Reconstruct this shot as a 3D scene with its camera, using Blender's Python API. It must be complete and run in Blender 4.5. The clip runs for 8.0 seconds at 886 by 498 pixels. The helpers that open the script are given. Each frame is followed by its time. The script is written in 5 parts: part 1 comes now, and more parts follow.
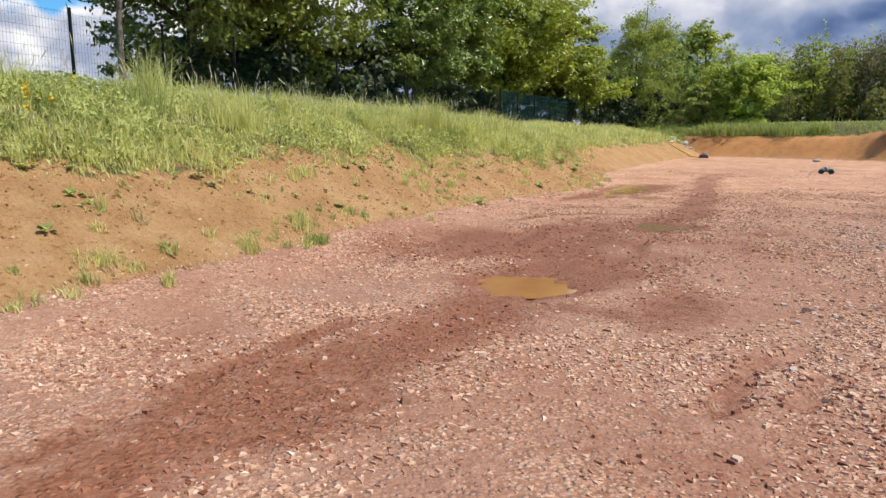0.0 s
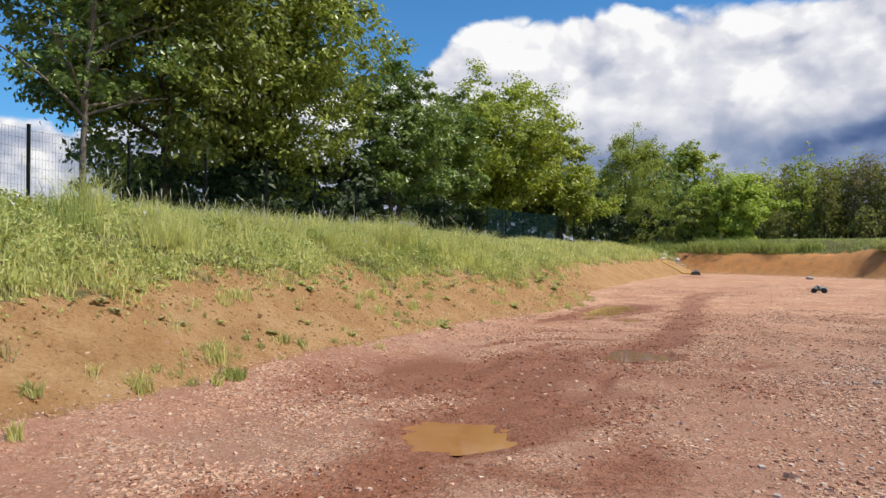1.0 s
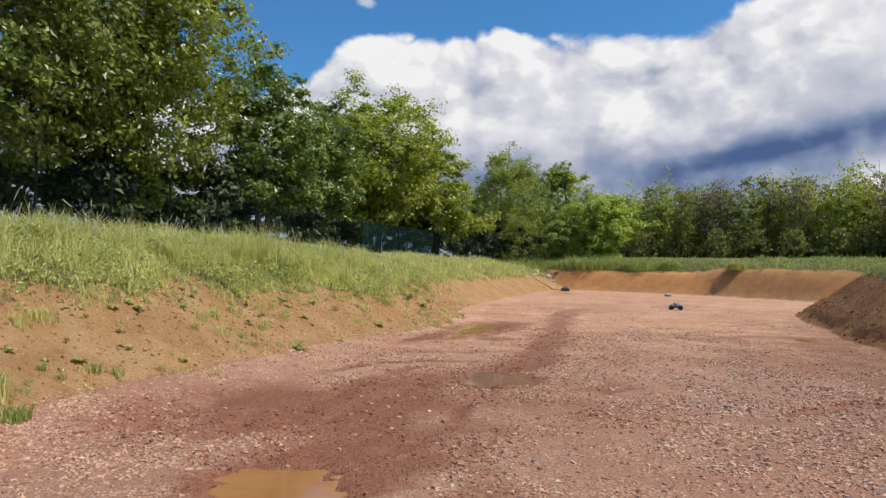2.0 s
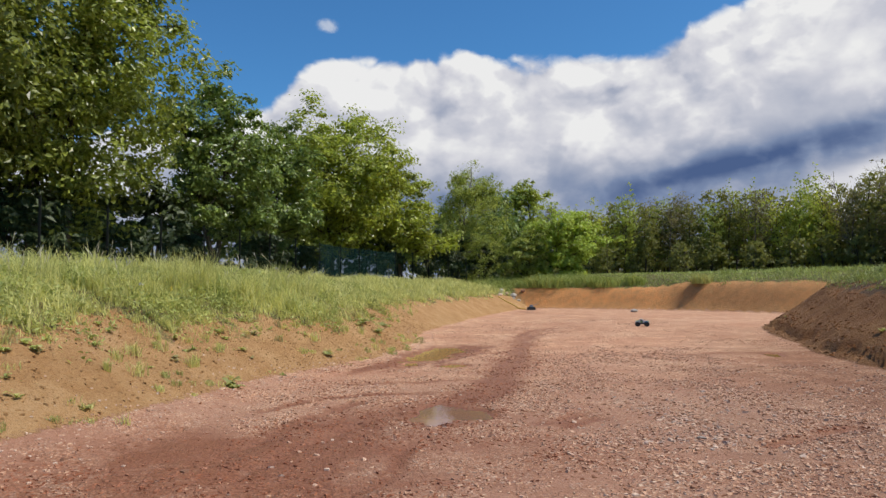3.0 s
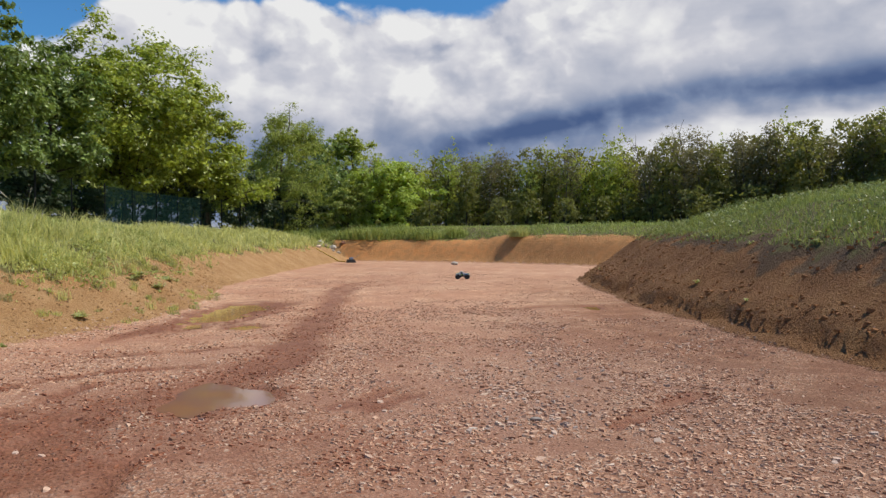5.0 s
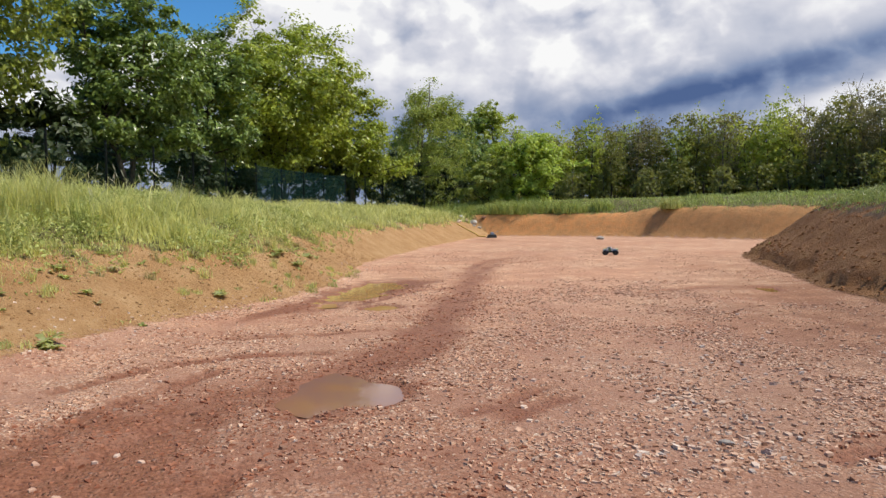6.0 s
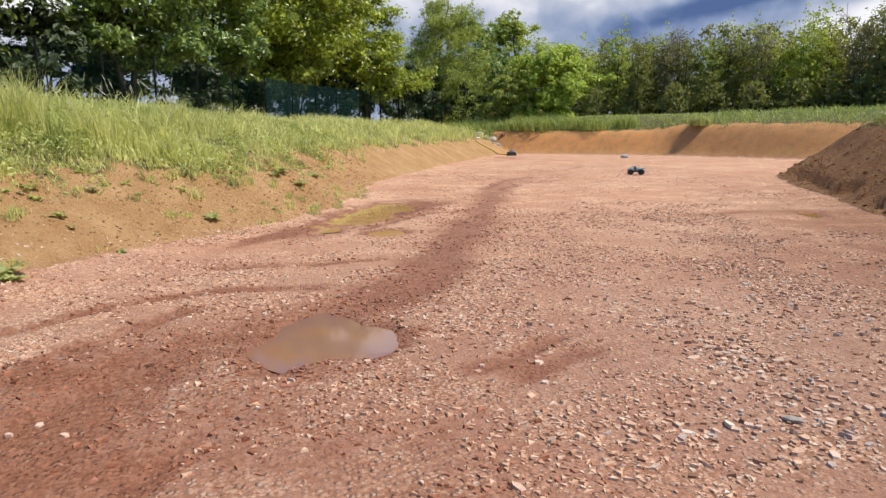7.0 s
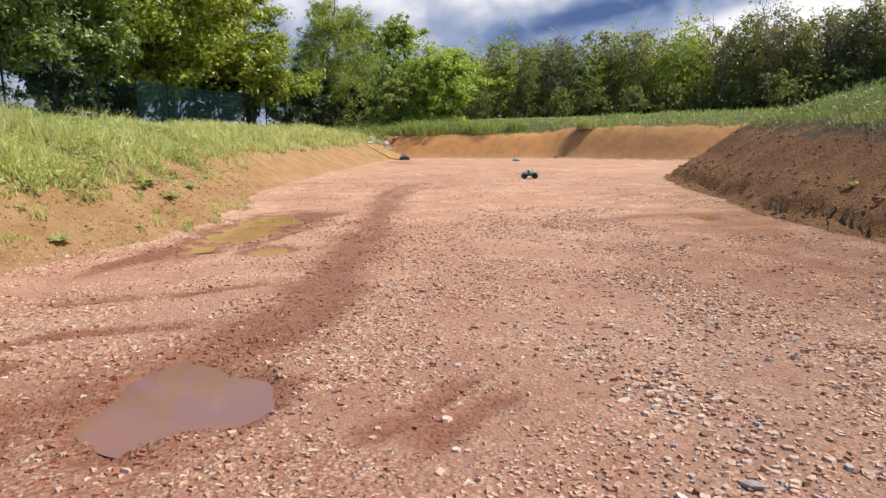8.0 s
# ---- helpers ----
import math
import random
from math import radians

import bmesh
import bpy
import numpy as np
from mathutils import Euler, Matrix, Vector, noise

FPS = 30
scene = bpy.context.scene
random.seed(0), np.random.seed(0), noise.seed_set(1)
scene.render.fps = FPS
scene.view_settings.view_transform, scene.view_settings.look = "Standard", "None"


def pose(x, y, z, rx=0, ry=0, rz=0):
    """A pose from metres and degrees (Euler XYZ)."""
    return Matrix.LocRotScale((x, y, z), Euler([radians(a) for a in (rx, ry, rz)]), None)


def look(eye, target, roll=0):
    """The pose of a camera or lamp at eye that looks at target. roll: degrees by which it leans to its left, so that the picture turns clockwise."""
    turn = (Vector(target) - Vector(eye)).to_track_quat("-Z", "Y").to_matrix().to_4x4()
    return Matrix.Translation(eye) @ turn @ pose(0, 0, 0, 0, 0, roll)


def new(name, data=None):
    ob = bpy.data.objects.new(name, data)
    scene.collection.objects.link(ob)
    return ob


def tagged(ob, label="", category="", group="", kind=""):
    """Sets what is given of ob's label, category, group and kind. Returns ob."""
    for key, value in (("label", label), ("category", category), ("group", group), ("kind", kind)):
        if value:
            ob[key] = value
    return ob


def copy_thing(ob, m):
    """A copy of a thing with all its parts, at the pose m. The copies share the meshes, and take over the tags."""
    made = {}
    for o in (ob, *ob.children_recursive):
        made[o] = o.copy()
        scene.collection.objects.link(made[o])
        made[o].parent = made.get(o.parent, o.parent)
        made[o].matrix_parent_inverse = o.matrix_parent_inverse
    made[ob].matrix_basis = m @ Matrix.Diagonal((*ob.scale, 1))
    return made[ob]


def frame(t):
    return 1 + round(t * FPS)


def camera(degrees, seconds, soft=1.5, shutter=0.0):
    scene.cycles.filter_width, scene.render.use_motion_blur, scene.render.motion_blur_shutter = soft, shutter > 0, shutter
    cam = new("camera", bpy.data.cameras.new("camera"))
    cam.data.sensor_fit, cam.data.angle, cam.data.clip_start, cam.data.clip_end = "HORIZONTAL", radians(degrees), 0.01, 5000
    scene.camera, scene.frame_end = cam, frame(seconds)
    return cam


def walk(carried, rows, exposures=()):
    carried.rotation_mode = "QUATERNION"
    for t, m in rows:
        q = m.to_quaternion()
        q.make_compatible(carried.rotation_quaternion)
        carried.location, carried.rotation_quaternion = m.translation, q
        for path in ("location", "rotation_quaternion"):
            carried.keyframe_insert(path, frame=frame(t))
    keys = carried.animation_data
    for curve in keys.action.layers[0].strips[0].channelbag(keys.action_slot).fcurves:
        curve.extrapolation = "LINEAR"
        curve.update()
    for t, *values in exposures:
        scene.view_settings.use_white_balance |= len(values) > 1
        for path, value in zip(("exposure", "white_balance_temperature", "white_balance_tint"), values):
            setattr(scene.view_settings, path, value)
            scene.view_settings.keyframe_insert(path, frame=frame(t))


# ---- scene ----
cam = camera(65.8, 8.0)
PATH = [
    (0, (0.024, 0.086, 1.485), (-0.034, 2.058, 1.156), 0.2),
    (0.2, (0.149, 0.278, 1.51), (0.09, 2.259, 1.246), 0.3),
    (0.5, (0.336, 0.565, 1.547), (0.312, 2.553, 1.334), 0.5),
    (0.7, (0.482, 0.761, 1.555), (0.402, 2.757, 1.451), -0.9),
    (1, (0.702, 1.056, 1.568), (0.643, 3.055, 1.57), 0.4),
    (1.2, (0.792, 1.237, 1.577), (0.908, 3.233, 1.576), 0.7),
    (1.5, (0.927, 1.508, 1.591), (1.159, 3.494, 1.612), -0.2),
    (1.7, (0.977, 1.611, 1.6), (1.262, 3.59, 1.633), 1.5),
    (2.8, (1.504, 2.446, 1.648), (1.801, 4.421, 1.75), -0.2),
    (3, (1.566, 2.638, 1.646), (1.944, 4.599, 1.755), -0.5),
    (3.2, (1.65, 2.818, 1.65), (2.225, 4.733, 1.714), -3.4),
    (3.5, (1.777, 3.089, 1.655), (2.446, 4.973, 1.715), -2.4),
    (3.8, (1.942, 3.381, 1.63), (2.614, 5.261, 1.755), -0.5),
    (4, (2.052, 3.576, 1.614), (2.793, 5.434, 1.64), -0.2),
    (4.2, (2.112, 3.739, 1.59), (2.891, 5.582, 1.572), 0.6),
    (5.3, (2.614, 4.815, 1.527), (3.487, 6.614, 1.488), -0.2),
    (5.5, (2.703, 5.01, 1.526), (3.487, 6.847, 1.433), 0.4),
    (5.8, (2.776, 5.323, 1.524), (3.334, 7.24, 1.405), -0.1),
    (6, (2.824, 5.532, 1.523), (3.297, 7.473, 1.422), -0.7),
    (6.2, (2.89, 5.72, 1.52), (3.359, 7.656, 1.332), -1.3),
    (6.5, (2.988, 6.003, 1.515), (3.455, 7.935, 1.29), -1.1),
    (6.8, (3.103, 6.281, 1.51), (3.498, 8.222, 1.235), -0.8),
    (7, (3.179, 6.466, 1.507), (3.589, 8.394, 1.168), -0.5),
    (7.2, (3.217, 6.638, 1.516), (3.64, 8.57, 1.217), -0.6),
    (7.5, (3.275, 6.897, 1.529), (3.776, 8.808, 1.222), -0.8),
    (7.8, (3.369, 7.123, 1.531), (4.051, 8.968, 1.171), -0.5),
    (8, (3.432, 7.273, 1.533), (4.133, 9.117, 1.201), -0.9),
]
walk(cam, [(t, look(eye, target, roll)) for t, eye, target, roll in PATH],
     [(0, 0.17), (0.5, 0.13), (1.0, 0.0), (1.7, -0.1), (3.0, -0.2), (3.5, -0.22), (4.2, -0.24), (5.5, -0.2), (6.0, -0.02), (6.5, 0.14), (7.0, 0.18), (7.5, 0.12), (8.0, 0.22)])


# ---------------------------------------------------------------- world, sun
SUN_AZ, SUN_EL = radians(112), radians(58)      # azimuth clockwise from +y
sun_dir = Vector((math.sin(SUN_AZ) * math.cos(SUN_EL), math.cos(SUN_AZ) * math.cos(SUN_EL), math.sin(SUN_EL)))
sun = new("sun", bpy.data.lights.new("sun", "SUN"))
sun.data.energy, sun.data.angle, sun.data.color = 4.8, radians(0.55), (1.0, 0.93, 0.82)
sun.matrix_world = look(sun_dir * 60, (0, 0, 0))
scene.view_settings.exposure = 0.0


class Nodes:
    """Short hand for building node trees."""

    def __init__(self, tree):
        self.tree = tree
        tree.nodes.clear()

    def add(self, kind, **values):
        node = self.tree.nodes.new(kind)
        for key, value in values.items():
            if key in ("operation", "blend_type", "data_type", "noise_dimensions", "feature", "sky_type", "sun_disc",
                       "sun_elevation", "sun_rotation", "attribute_name", "interpolation_type", "noise_type",
                       "normalize", "air_density", "dust_density", "ozone_density", "invert", "clamp", "distance"):
                if key == "operation":
                    node.operation = value
                elif key == "blend_type":
                    node.blend_type = value
                elif key == "data_type":
                    node.data_type = value
                elif key == "noise_dimensions":
                    node.noise_dimensions = value
                elif key == "feature":
                    node.feature = value
                elif key == "sky_type":
                    node.sky_type = value
                elif key == "sun_disc":
                    node.sun_disc = value
                elif key == "sun_elevation":
                    node.sun_elevation = value
                elif key == "sun_rotation":
                    node.sun_rotation = value
                elif key == "attribute_name":
                    node.attribute_name = value
                elif key == "interpolation_type":
                    node.interpolation_type = value
                elif key == "air_density":
                    node.air_density = value
                elif key == "dust_density":
                    node.dust_density = value
                elif key == "ozone_density":
                    node.ozone_density = value
                elif key == "clamp":
                    node.clamp = value
        return node

    def put(self, socket, value):
        if isinstance(value, bpy.types.NodeSocket):
            self.tree.links.new(value, socket)
        elif value is not None:
            socket.default_value = value

    def math(self, op, a, b=None, c=None, clamp=False):
        n = self.tree.nodes.new("ShaderNodeMath")
        n.operation, n.use_clamp = op, clamp
        for s, v in zip(n.inputs, (a, b, c)):
            self.put(s, v)
        return n.outputs[0]

    def mix(self, f, a, b, blend="MIX"):
        n = self.tree.nodes.new("ShaderNodeMix")
        n.data_type, n.blend_type = "RGBA", blend
        self.put(n.inputs[0], f)
        for s, v in ((n.inputs[6], a), (n.inputs[7], b)):
            self.put(s, (*v, 1.0) if isinstance(v, tuple) and len(v) == 3 else v)
        return n.outputs[2]

    def noise(self, vec, scale, detail=4.0, rough=0.55, distortion=0.0):
        n = self.tree.nodes.new("ShaderNodeTexNoise")
        self.put(n.inputs["Vector"], vec)
        for k, v in (("Scale", scale), ("Detail", detail), ("Roughness", rough), ("Distortion", distortion)):
            self.put(n.inputs[k], v)
        return n.outputs[0]

    def ramp(self, f, lo, hi, a=0.0, b=1.0, kind="SMOOTHSTEP"):
        n = self.tree.nodes.new("ShaderNodeMapRange")
        n.interpolation_type = kind
        for s, v in zip(n.inputs, (f, lo, hi, a, b)):
            self.put(s, v)
        return n.outputs[0]

    def colours(self, f, stops):
        n = self.tree.nodes.new("ShaderNodeValToRGB")
        self.put(n.inputs[0], f)
        el = n.color_ramp.elements
        while len(el) < len(stops):
            el.new(0.5)
        for e, (p, c) in zip(el, stops):
            e.position, e.color = p, (*c, 1.0)
        return n.outputs[0]


def make_world():
    world = bpy.data.worlds.new("sky")
    scene.world = world
    world.use_nodes = True
    N = Nodes(world.node_tree)
    sky = N.add("ShaderNodeTexSky", sky_type="NISHITA", sun_disc=False, sun_elevation=SUN_EL, sun_rotation=SUN_AZ,
                air_density=1.0, dust_density=0.6, ozone_density=2.0)
    tc = N.add("ShaderNodeTexCoord")
    sep = N.add("ShaderNodeSeparateXYZ")
    N.put(sep.inputs[0], tc.outputs["Generated"])
    x, y, z = sep.outputs
    el = N.math("ARCSINE", z)
    az = N.math("ARCTAN2", x, y)
    # billows are built twice, the second time a step nearer to the sun, to shade them in relief
    def stretched(kz, step):
        c = N.add("ShaderNodeCombineXYZ")
        for s, (a, k, o) in zip(c.inputs, ((x, 1.0, 0.86), (y, 1.0, -0.42), (z, kz, 1.1 * kz))):
            N.put(s, N.math("MULTIPLY_ADD", a, k, o * step))
        return c.outputs[0]

    def billow(v):
        warp = N.add("ShaderNodeTexNoise")
        N.put(warp.inputs["Vector"], v)
        warp.inputs["Scale"].default_value, warp.inputs["Detail"].default_value = 11.0, 4.0
        bend = N.add("ShaderNodeVectorMath", operation="MULTIPLY_ADD")
        N.put(bend.inputs[0], warp.outputs[1])
        bend.inputs[1].default_value = (0.11, 0.11, 0.11)
        N.put(bend.inputs[2], v)
        total = N.math("MULTIPLY", N.noise(bend.outputs[0], 6.0, 7.0, 0.55), 0.9)
        for scale, weight in ((8.0, 0.50), (19.0, 0.26), (41.0, 0.10)):
            vo = N.add("ShaderNodeTexVoronoi", feature="SMOOTH_F1")
            N.put(vo.inputs["Vector"], bend.outputs[0])
            vo.inputs["Scale"].default_value = scale
            vo.inputs["Smoothness"].default_value = 0.45
            total = N.math("ADD", total, N.math("MULTIPLY", N.math("SUBTRACT", 0.6, vo.outputs["Distance"]), weight))
        return total
    v = stretched(1.35, 0.0)
    lump, lump_sun = billow(v), billow(stretched(1.35, 0.022))
    relief = N.math("MULTIPLY", N.math("SUBTRACT", lump, lump_sun), 3.1)
    relief = N.math("MAXIMUM", relief, N.math("MULTIPLY", relief, 0.5))
    big = N.noise(v, 3.1, 3.0, 0.5, 0.1)
    streak = N.noise(stretched(6.5, 0.0), 3.6, 6.0, 0.5, 0.25)
    # the bank of cloud stands ahead; its top climbs towards the right, overhead and behind is open blue
    top = N.math("ADD", N.ramp(az, -0.75, -0.16, 0.13, 0.225, "LINEAR"), N.math("ADD", N.ramp(az, -0.14, 0.06, 0.0, 0.092), N.ramp(az, 0.53, 1.0, 0.0, 0.36)))
    back = N.ramp(y, -0.3, 0.35, -0.30, 0.0)
    edge = N.math("SUBTRACT", N.math("ADD", top, back), el)
    cover = N.math("ADD", edge, N.math("MULTIPLY", N.math("SUBTRACT", lump, 0.42), 0.085))
    mask = N.ramp(cover, -0.002, 0.016)
    # a few loose puffs off the upper left end
    puffs = N.math("MULTIPLY", N.ramp(N.math("ABSOLUTE", N.math("SUBTRACT", az, 0.022)), 0.0, 0.034, 1.0, 0.0),
                   N.ramp(N.math("ABSOLUTE", N.math("SUBTRACT", el, 0.366)), 0.0, 0.020, 1.0, 0.0))
    mask = N.math("MAXIMUM", mask, N.math("MULTIPLY", N.ramp(N.math("MULTIPLY", puffs, N.noise(v, 30.0, 5.0, 0.65, 0.4)), 0.20, 0.46), 0.5))
    # sunlit tops, long grey bases, a slate blue belt rising to the right with bright cloud under it
    tops = N.ramp(edge, 0.02, 0.16, 1.0, 0.20)
    rise = N.math("ADD", N.ramp(az, 0.30, 0.82, 0.108, 0.200, "LINEAR"), N.math("MULTIPLY", N.math("SUBTRACT", streak, 0.5), 0.02))
    off = N.math("SUBTRACT", el, rise)
    belt = N.math("MULTIPLY", N.math("POWER", 2.718, N.math("MULTIPLY", N.math("MULTIPLY", off, off), -1700.0)), N.ramp(az, 0.26, 0.62))
    under = N.math("MULTIPLY", N.ramp(off, -0.052, -0.030, 1.0, 0.0), N.ramp(az, 0.60, 0.78))
    low = N.math("MULTIPLY", N.ramp(el, 0.11, 0.24, 1.0, 0.0), N.math("SUBTRACT", 1.0, under))
    tone = N.math("ADD", 0.62, N.math("MULTIPLY", tops, 0.28))
    tone = N.math("ADD", tone, N.math("MULTIPLY", relief, N.math("MULTIPLY_ADD", tops, 0.66, 0.14)))
    tone = N.math("ADD", tone, N.math("MULTIPLY", N.math("SUBTRACT", streak, 0.5), N.math("MULTIPLY_ADD", tops, -0.20, 0.32)))
    tone = N.math("ADD", tone, N.math("MULTIPLY", N.math("SUBTRACT", big, 0.5), 0.15))
    tone = N.math("SUBTRACT", tone, N.math("MULTIPLY", low, 0.33))
    tone = N.math("ADD", N.math("SUBTRACT", tone, N.math("MULTIPLY", belt, 0.50)), N.math("MULTIPLY", under, 0.26))
    cloud = N.colours(tone, ((0.0, (0.085, 0.14, 0.30)), (0.25, (0.23, 0.30, 0.47)), (0.5, (0.47, 0.51, 0.63)), (0.75, (0.76, 0.765, 0.83)), (1.0, (1.0, 1.0, 1.0))))
    cl = N.add("ShaderNodeBackground")
    N.put(cl.inputs[0], cloud)
    cl.inputs[1].default_value = 0.96
    bg = N.add("ShaderNodeBackground")
    N.put(bg.inputs[0], N.mix(1.0, sky.outputs[0], (0.53, 1.10, 1.52), "MULTIPLY"))
    bg.inputs[1].default_value = 0.096
    mx = N.add("ShaderNodeMixShader")
    N.put(mx.inputs[0], mask)
    N.put(mx.inputs[1], bg.outputs[0])
    N.put(mx.inputs[2], cl.outputs[0])
    out = N.add("ShaderNodeOutputWorld")
    N.put(out.inputs[0], mx.outputs[0])


make_world()


# ---------------------------------------------------------------- materials
def material(name):
    m = bpy.data.materials.new(name)
    m.use_nodes = True
    N = Nodes(m.node_tree)
    out = N.add("ShaderNodeOutputMaterial")
    b = N.add("ShaderNodeBsdfPrincipled")
    N.put(out.inputs[0], b.outputs[0])
    return m, N, b, out


def duller(colour, k=0.78):
    return tuple(c * k for c in colour)


def plain(name, colour, rough=0.5, metal=0.0, vary=0.12, scale=30.0, bump=0.0, spec=0.5):
    m, N, b, out = material(name)
    tc = N.add("ShaderNodeTexCoord")
    n = N.noise(tc.outputs["Object"], scale, 5.0)
    colour = duller(colour)
    dark = tuple(c * (1 - 2 * vary) for c in colour)
    light = tuple(min(1, c * (1 + vary)) for c in colour)
    N.put(b.inputs["Base Color"], N.colours(n, ((0.3, dark), (0.7, light))))
    N.put(b.inputs["Roughness"], N.ramp(n, 0.3, 0.7, rough * 0.85, min(1, rough * 1.15)))
    b.inputs["Metallic"].default_value = metal
    b.inputs["Specular IOR Level"].default_value = spec
    if bump:
        bp = N.add("ShaderNodeBump")
        bp.inputs["Strength"].default_value, bp.inputs["Distance"].default_value = 0.6, bump
        N.put(bp.inputs["Height"], n)
        N.put(b.inputs["Normal"], bp.outputs[0])
    return m


def leafy(name, dark, light, translucent=0.35, rough=0.55, drifts=1.1, patchy=0.9):
    """Foliage: colour varies from leaf to leaf and in larger drifts; some light passes through."""
    m, N, b, out = material(name)
    geo = N.add("ShaderNodeNewGeometry")
    tc = N.add("ShaderNodeTexCoord")
    dark, light = duller(dark), duller(light)
    drift = N.noise(tc.outputs["Object"], drifts, 5.0, 0.6)
    f = N.math("ADD", N.math("MULTIPLY", geo.outputs["Random Per Island"], 0.7), N.math("MULTIPLY", N.math("SUBTRACT", drift, 0.333), patchy), clamp=True)
    mid = tuple((a + c) / 2 for a, c in zip(dark, light))
    col = N.colours(f, ((0.1, dark), (0.5, mid), (0.95, light)))
    N.put(b.inputs["Base Color"], col)
    b.inputs["Roughness"].default_value = rough
    b.inputs["Specular IOR Level"].default_value = 0.5
    tr = N.add("ShaderNodeBsdfTranslucent")
    N.put(tr.inputs[0], N.mix(0.5, col, (light[0] * 1.5, light[1] * 1.5, light[2] * 0.9)))
    mx = N.add("ShaderNodeMixShader")
    mx.inputs[0].default_value = translucent
    N.put(mx.inputs[1], b.outputs[0])
    N.put(mx.inputs[2], tr.outputs[0])
    N.put(out.inputs[0], mx.outputs[0])
    return m


def ground_material():
    m, N, b, out = material("ground_surface")
    tc = N.add("ShaderNodeTexCoord")
    P = tc.outputs["Object"]
    soil_a = N.add("ShaderNodeAttribute", attribute_name="soil").outputs["Fac"]
    wet_a = N.add("ShaderNodeAttribute", attribute_name="wet").outputs["Fac"]
    turf_a = N.add("ShaderNodeAttribute", attribute_name="turf").outputs["Fac"]
    loam_a = N.add("ShaderNodeAttribute", attribute_name="loam").outputs["Fac"]
    rag = N.noise(P, 3.5, 6.0, 0.65)
    rag2 = N.noise(P, 14.0, 4.0, 0.6)
    soft = N.math("ADD", N.math("MULTIPLY", N.math("SUBTRACT", rag, 0.5), 0.7), N.math("MULTIPLY", N.math("SUBTRACT", rag2, 0.5), 0.5))
    soil = N.ramp(N.math("ADD", soil_a, soft), 0.38, 0.62)
    wet = N.ramp(N.math("ADD", wet_a, N.math("MULTIPLY", soft, 1.9)), 0.18, 1.05)
    turf = N.ramp(N.math("ADD", turf_a, soft), 0.55, 0.95)
    # crushed stone: chips of several sizes, each of its own colour
    cells = []
    for scale in (36.0, 80.0):
        vo = N.add("ShaderNodeTexVoronoi", feature="F1")
        warp = N.add("ShaderNodeVectorMath", operation="ADD")
        N.put(warp.inputs[0], P)
        wn = N.add("ShaderNodeTexNoise")
        N.put(wn.inputs["Vector"], P)
        wn.inputs["Scale"].default_value = scale * 0.8
        sc = N.add("ShaderNodeVectorMath", operation="SCALE")
        N.put(sc.inputs[0], wn.outputs[1])
        sc.inputs["Scale"].default_value = 0.5 / scale
        N.put(warp.inputs[1], sc.outputs[0])
        N.put(vo.inputs["Vector"], warp.outputs[0])
        vo.inputs["Scale"].default_value = scale
        hue = N.add("ShaderNodeSeparateColor")
        N.put(hue.inputs[0], vo.outputs["Color"])
        cells.append((vo.outputs["Distance"], hue.outputs[0], hue.outputs[1]))
    chips = ((0.0, (0.31, 0.14, 0.078)), (0.25, (0.52, 0.27, 0.165)), (0.5, (0.64, 0.37, 0.24)), (0.72, (0.72, 0.46, 0.315)),
             (0.88, (0.58, 0.41, 0.33)), (1.0, (0.82, 0.62, 0.46)))
    c1 = N.colours(cells[0][1], chips)
    c2 = N.colours(cells[1][1], chips)
    # darker fines at chip edges also stand in for shadow between the chips
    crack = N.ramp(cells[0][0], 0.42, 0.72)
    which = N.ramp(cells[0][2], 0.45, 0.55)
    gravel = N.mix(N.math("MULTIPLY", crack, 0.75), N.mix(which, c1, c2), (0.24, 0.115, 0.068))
    sand = N.colours(N.noise(P, 90.0, 3.0), ((0.3, (0.29, 0.14, 0.088)), (0.7, (0.46, 0.255, 0.175))))
    fines = N.ramp(N.noise(P, 1.3, 6.0, 0.65), 0.36, 0.60, 0.1, 0.92)
    gravel = N.mix(fines, gravel, sand)
    drift = N.noise(P, 0.35, 4.0, 0.6)
    lumps = N.add("ShaderNodeTexVoronoi", feature="F1")
    N.put(lumps.inputs["Vector"], P)
    lumps.inputs["Scale"].default_value = 19.0
    lump_hue = N.add("ShaderNodeSeparateColor")
    N.put(lump_hue.inputs[0], lumps.outputs["Color"])
    gravel = N.mix(N.ramp(lump_hue.outputs[0], 0.0, 1.0, 0.0, 0.45), gravel, N.mix(1.0, gravel, (0.72, 0.62, 0.57), "MULTIPLY"))
    gravel = N.mix(N.ramp(drift, 0.35, 0.65, 0.0, 0.6), gravel, N.mix(1.0, gravel, (0.86, 0.72, 0.66), "MULTIPLY"))
    gravel = N.mix(1.0, gravel, (1.22, 1.215, 1.175), "MULTIPLY")
    # floor colour lightens towards the far end, where modelled stones thin out
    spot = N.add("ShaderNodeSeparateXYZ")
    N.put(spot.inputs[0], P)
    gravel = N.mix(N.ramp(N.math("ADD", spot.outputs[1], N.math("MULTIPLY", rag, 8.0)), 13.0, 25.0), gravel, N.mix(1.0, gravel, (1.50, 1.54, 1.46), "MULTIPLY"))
    # browner soil towards the mound, darkened further in place of lens vignetting
    packed = N.add("ShaderNodeAttribute", attribute_name="packed").outputs["Fac"]
    gravel = N.mix(N.math("MULTIPLY", packed, N.ramp(fines, 0.1, 0.9, 0.6, 1.0)), gravel, N.mix(1.0, gravel, (0.66, 0.61, 0.55), "MULTIPLY"))
    # soil of the banks: ochre, with redder and browner drifts
    s1 = N.noise(P, 1.7, 6.0, 0.62)
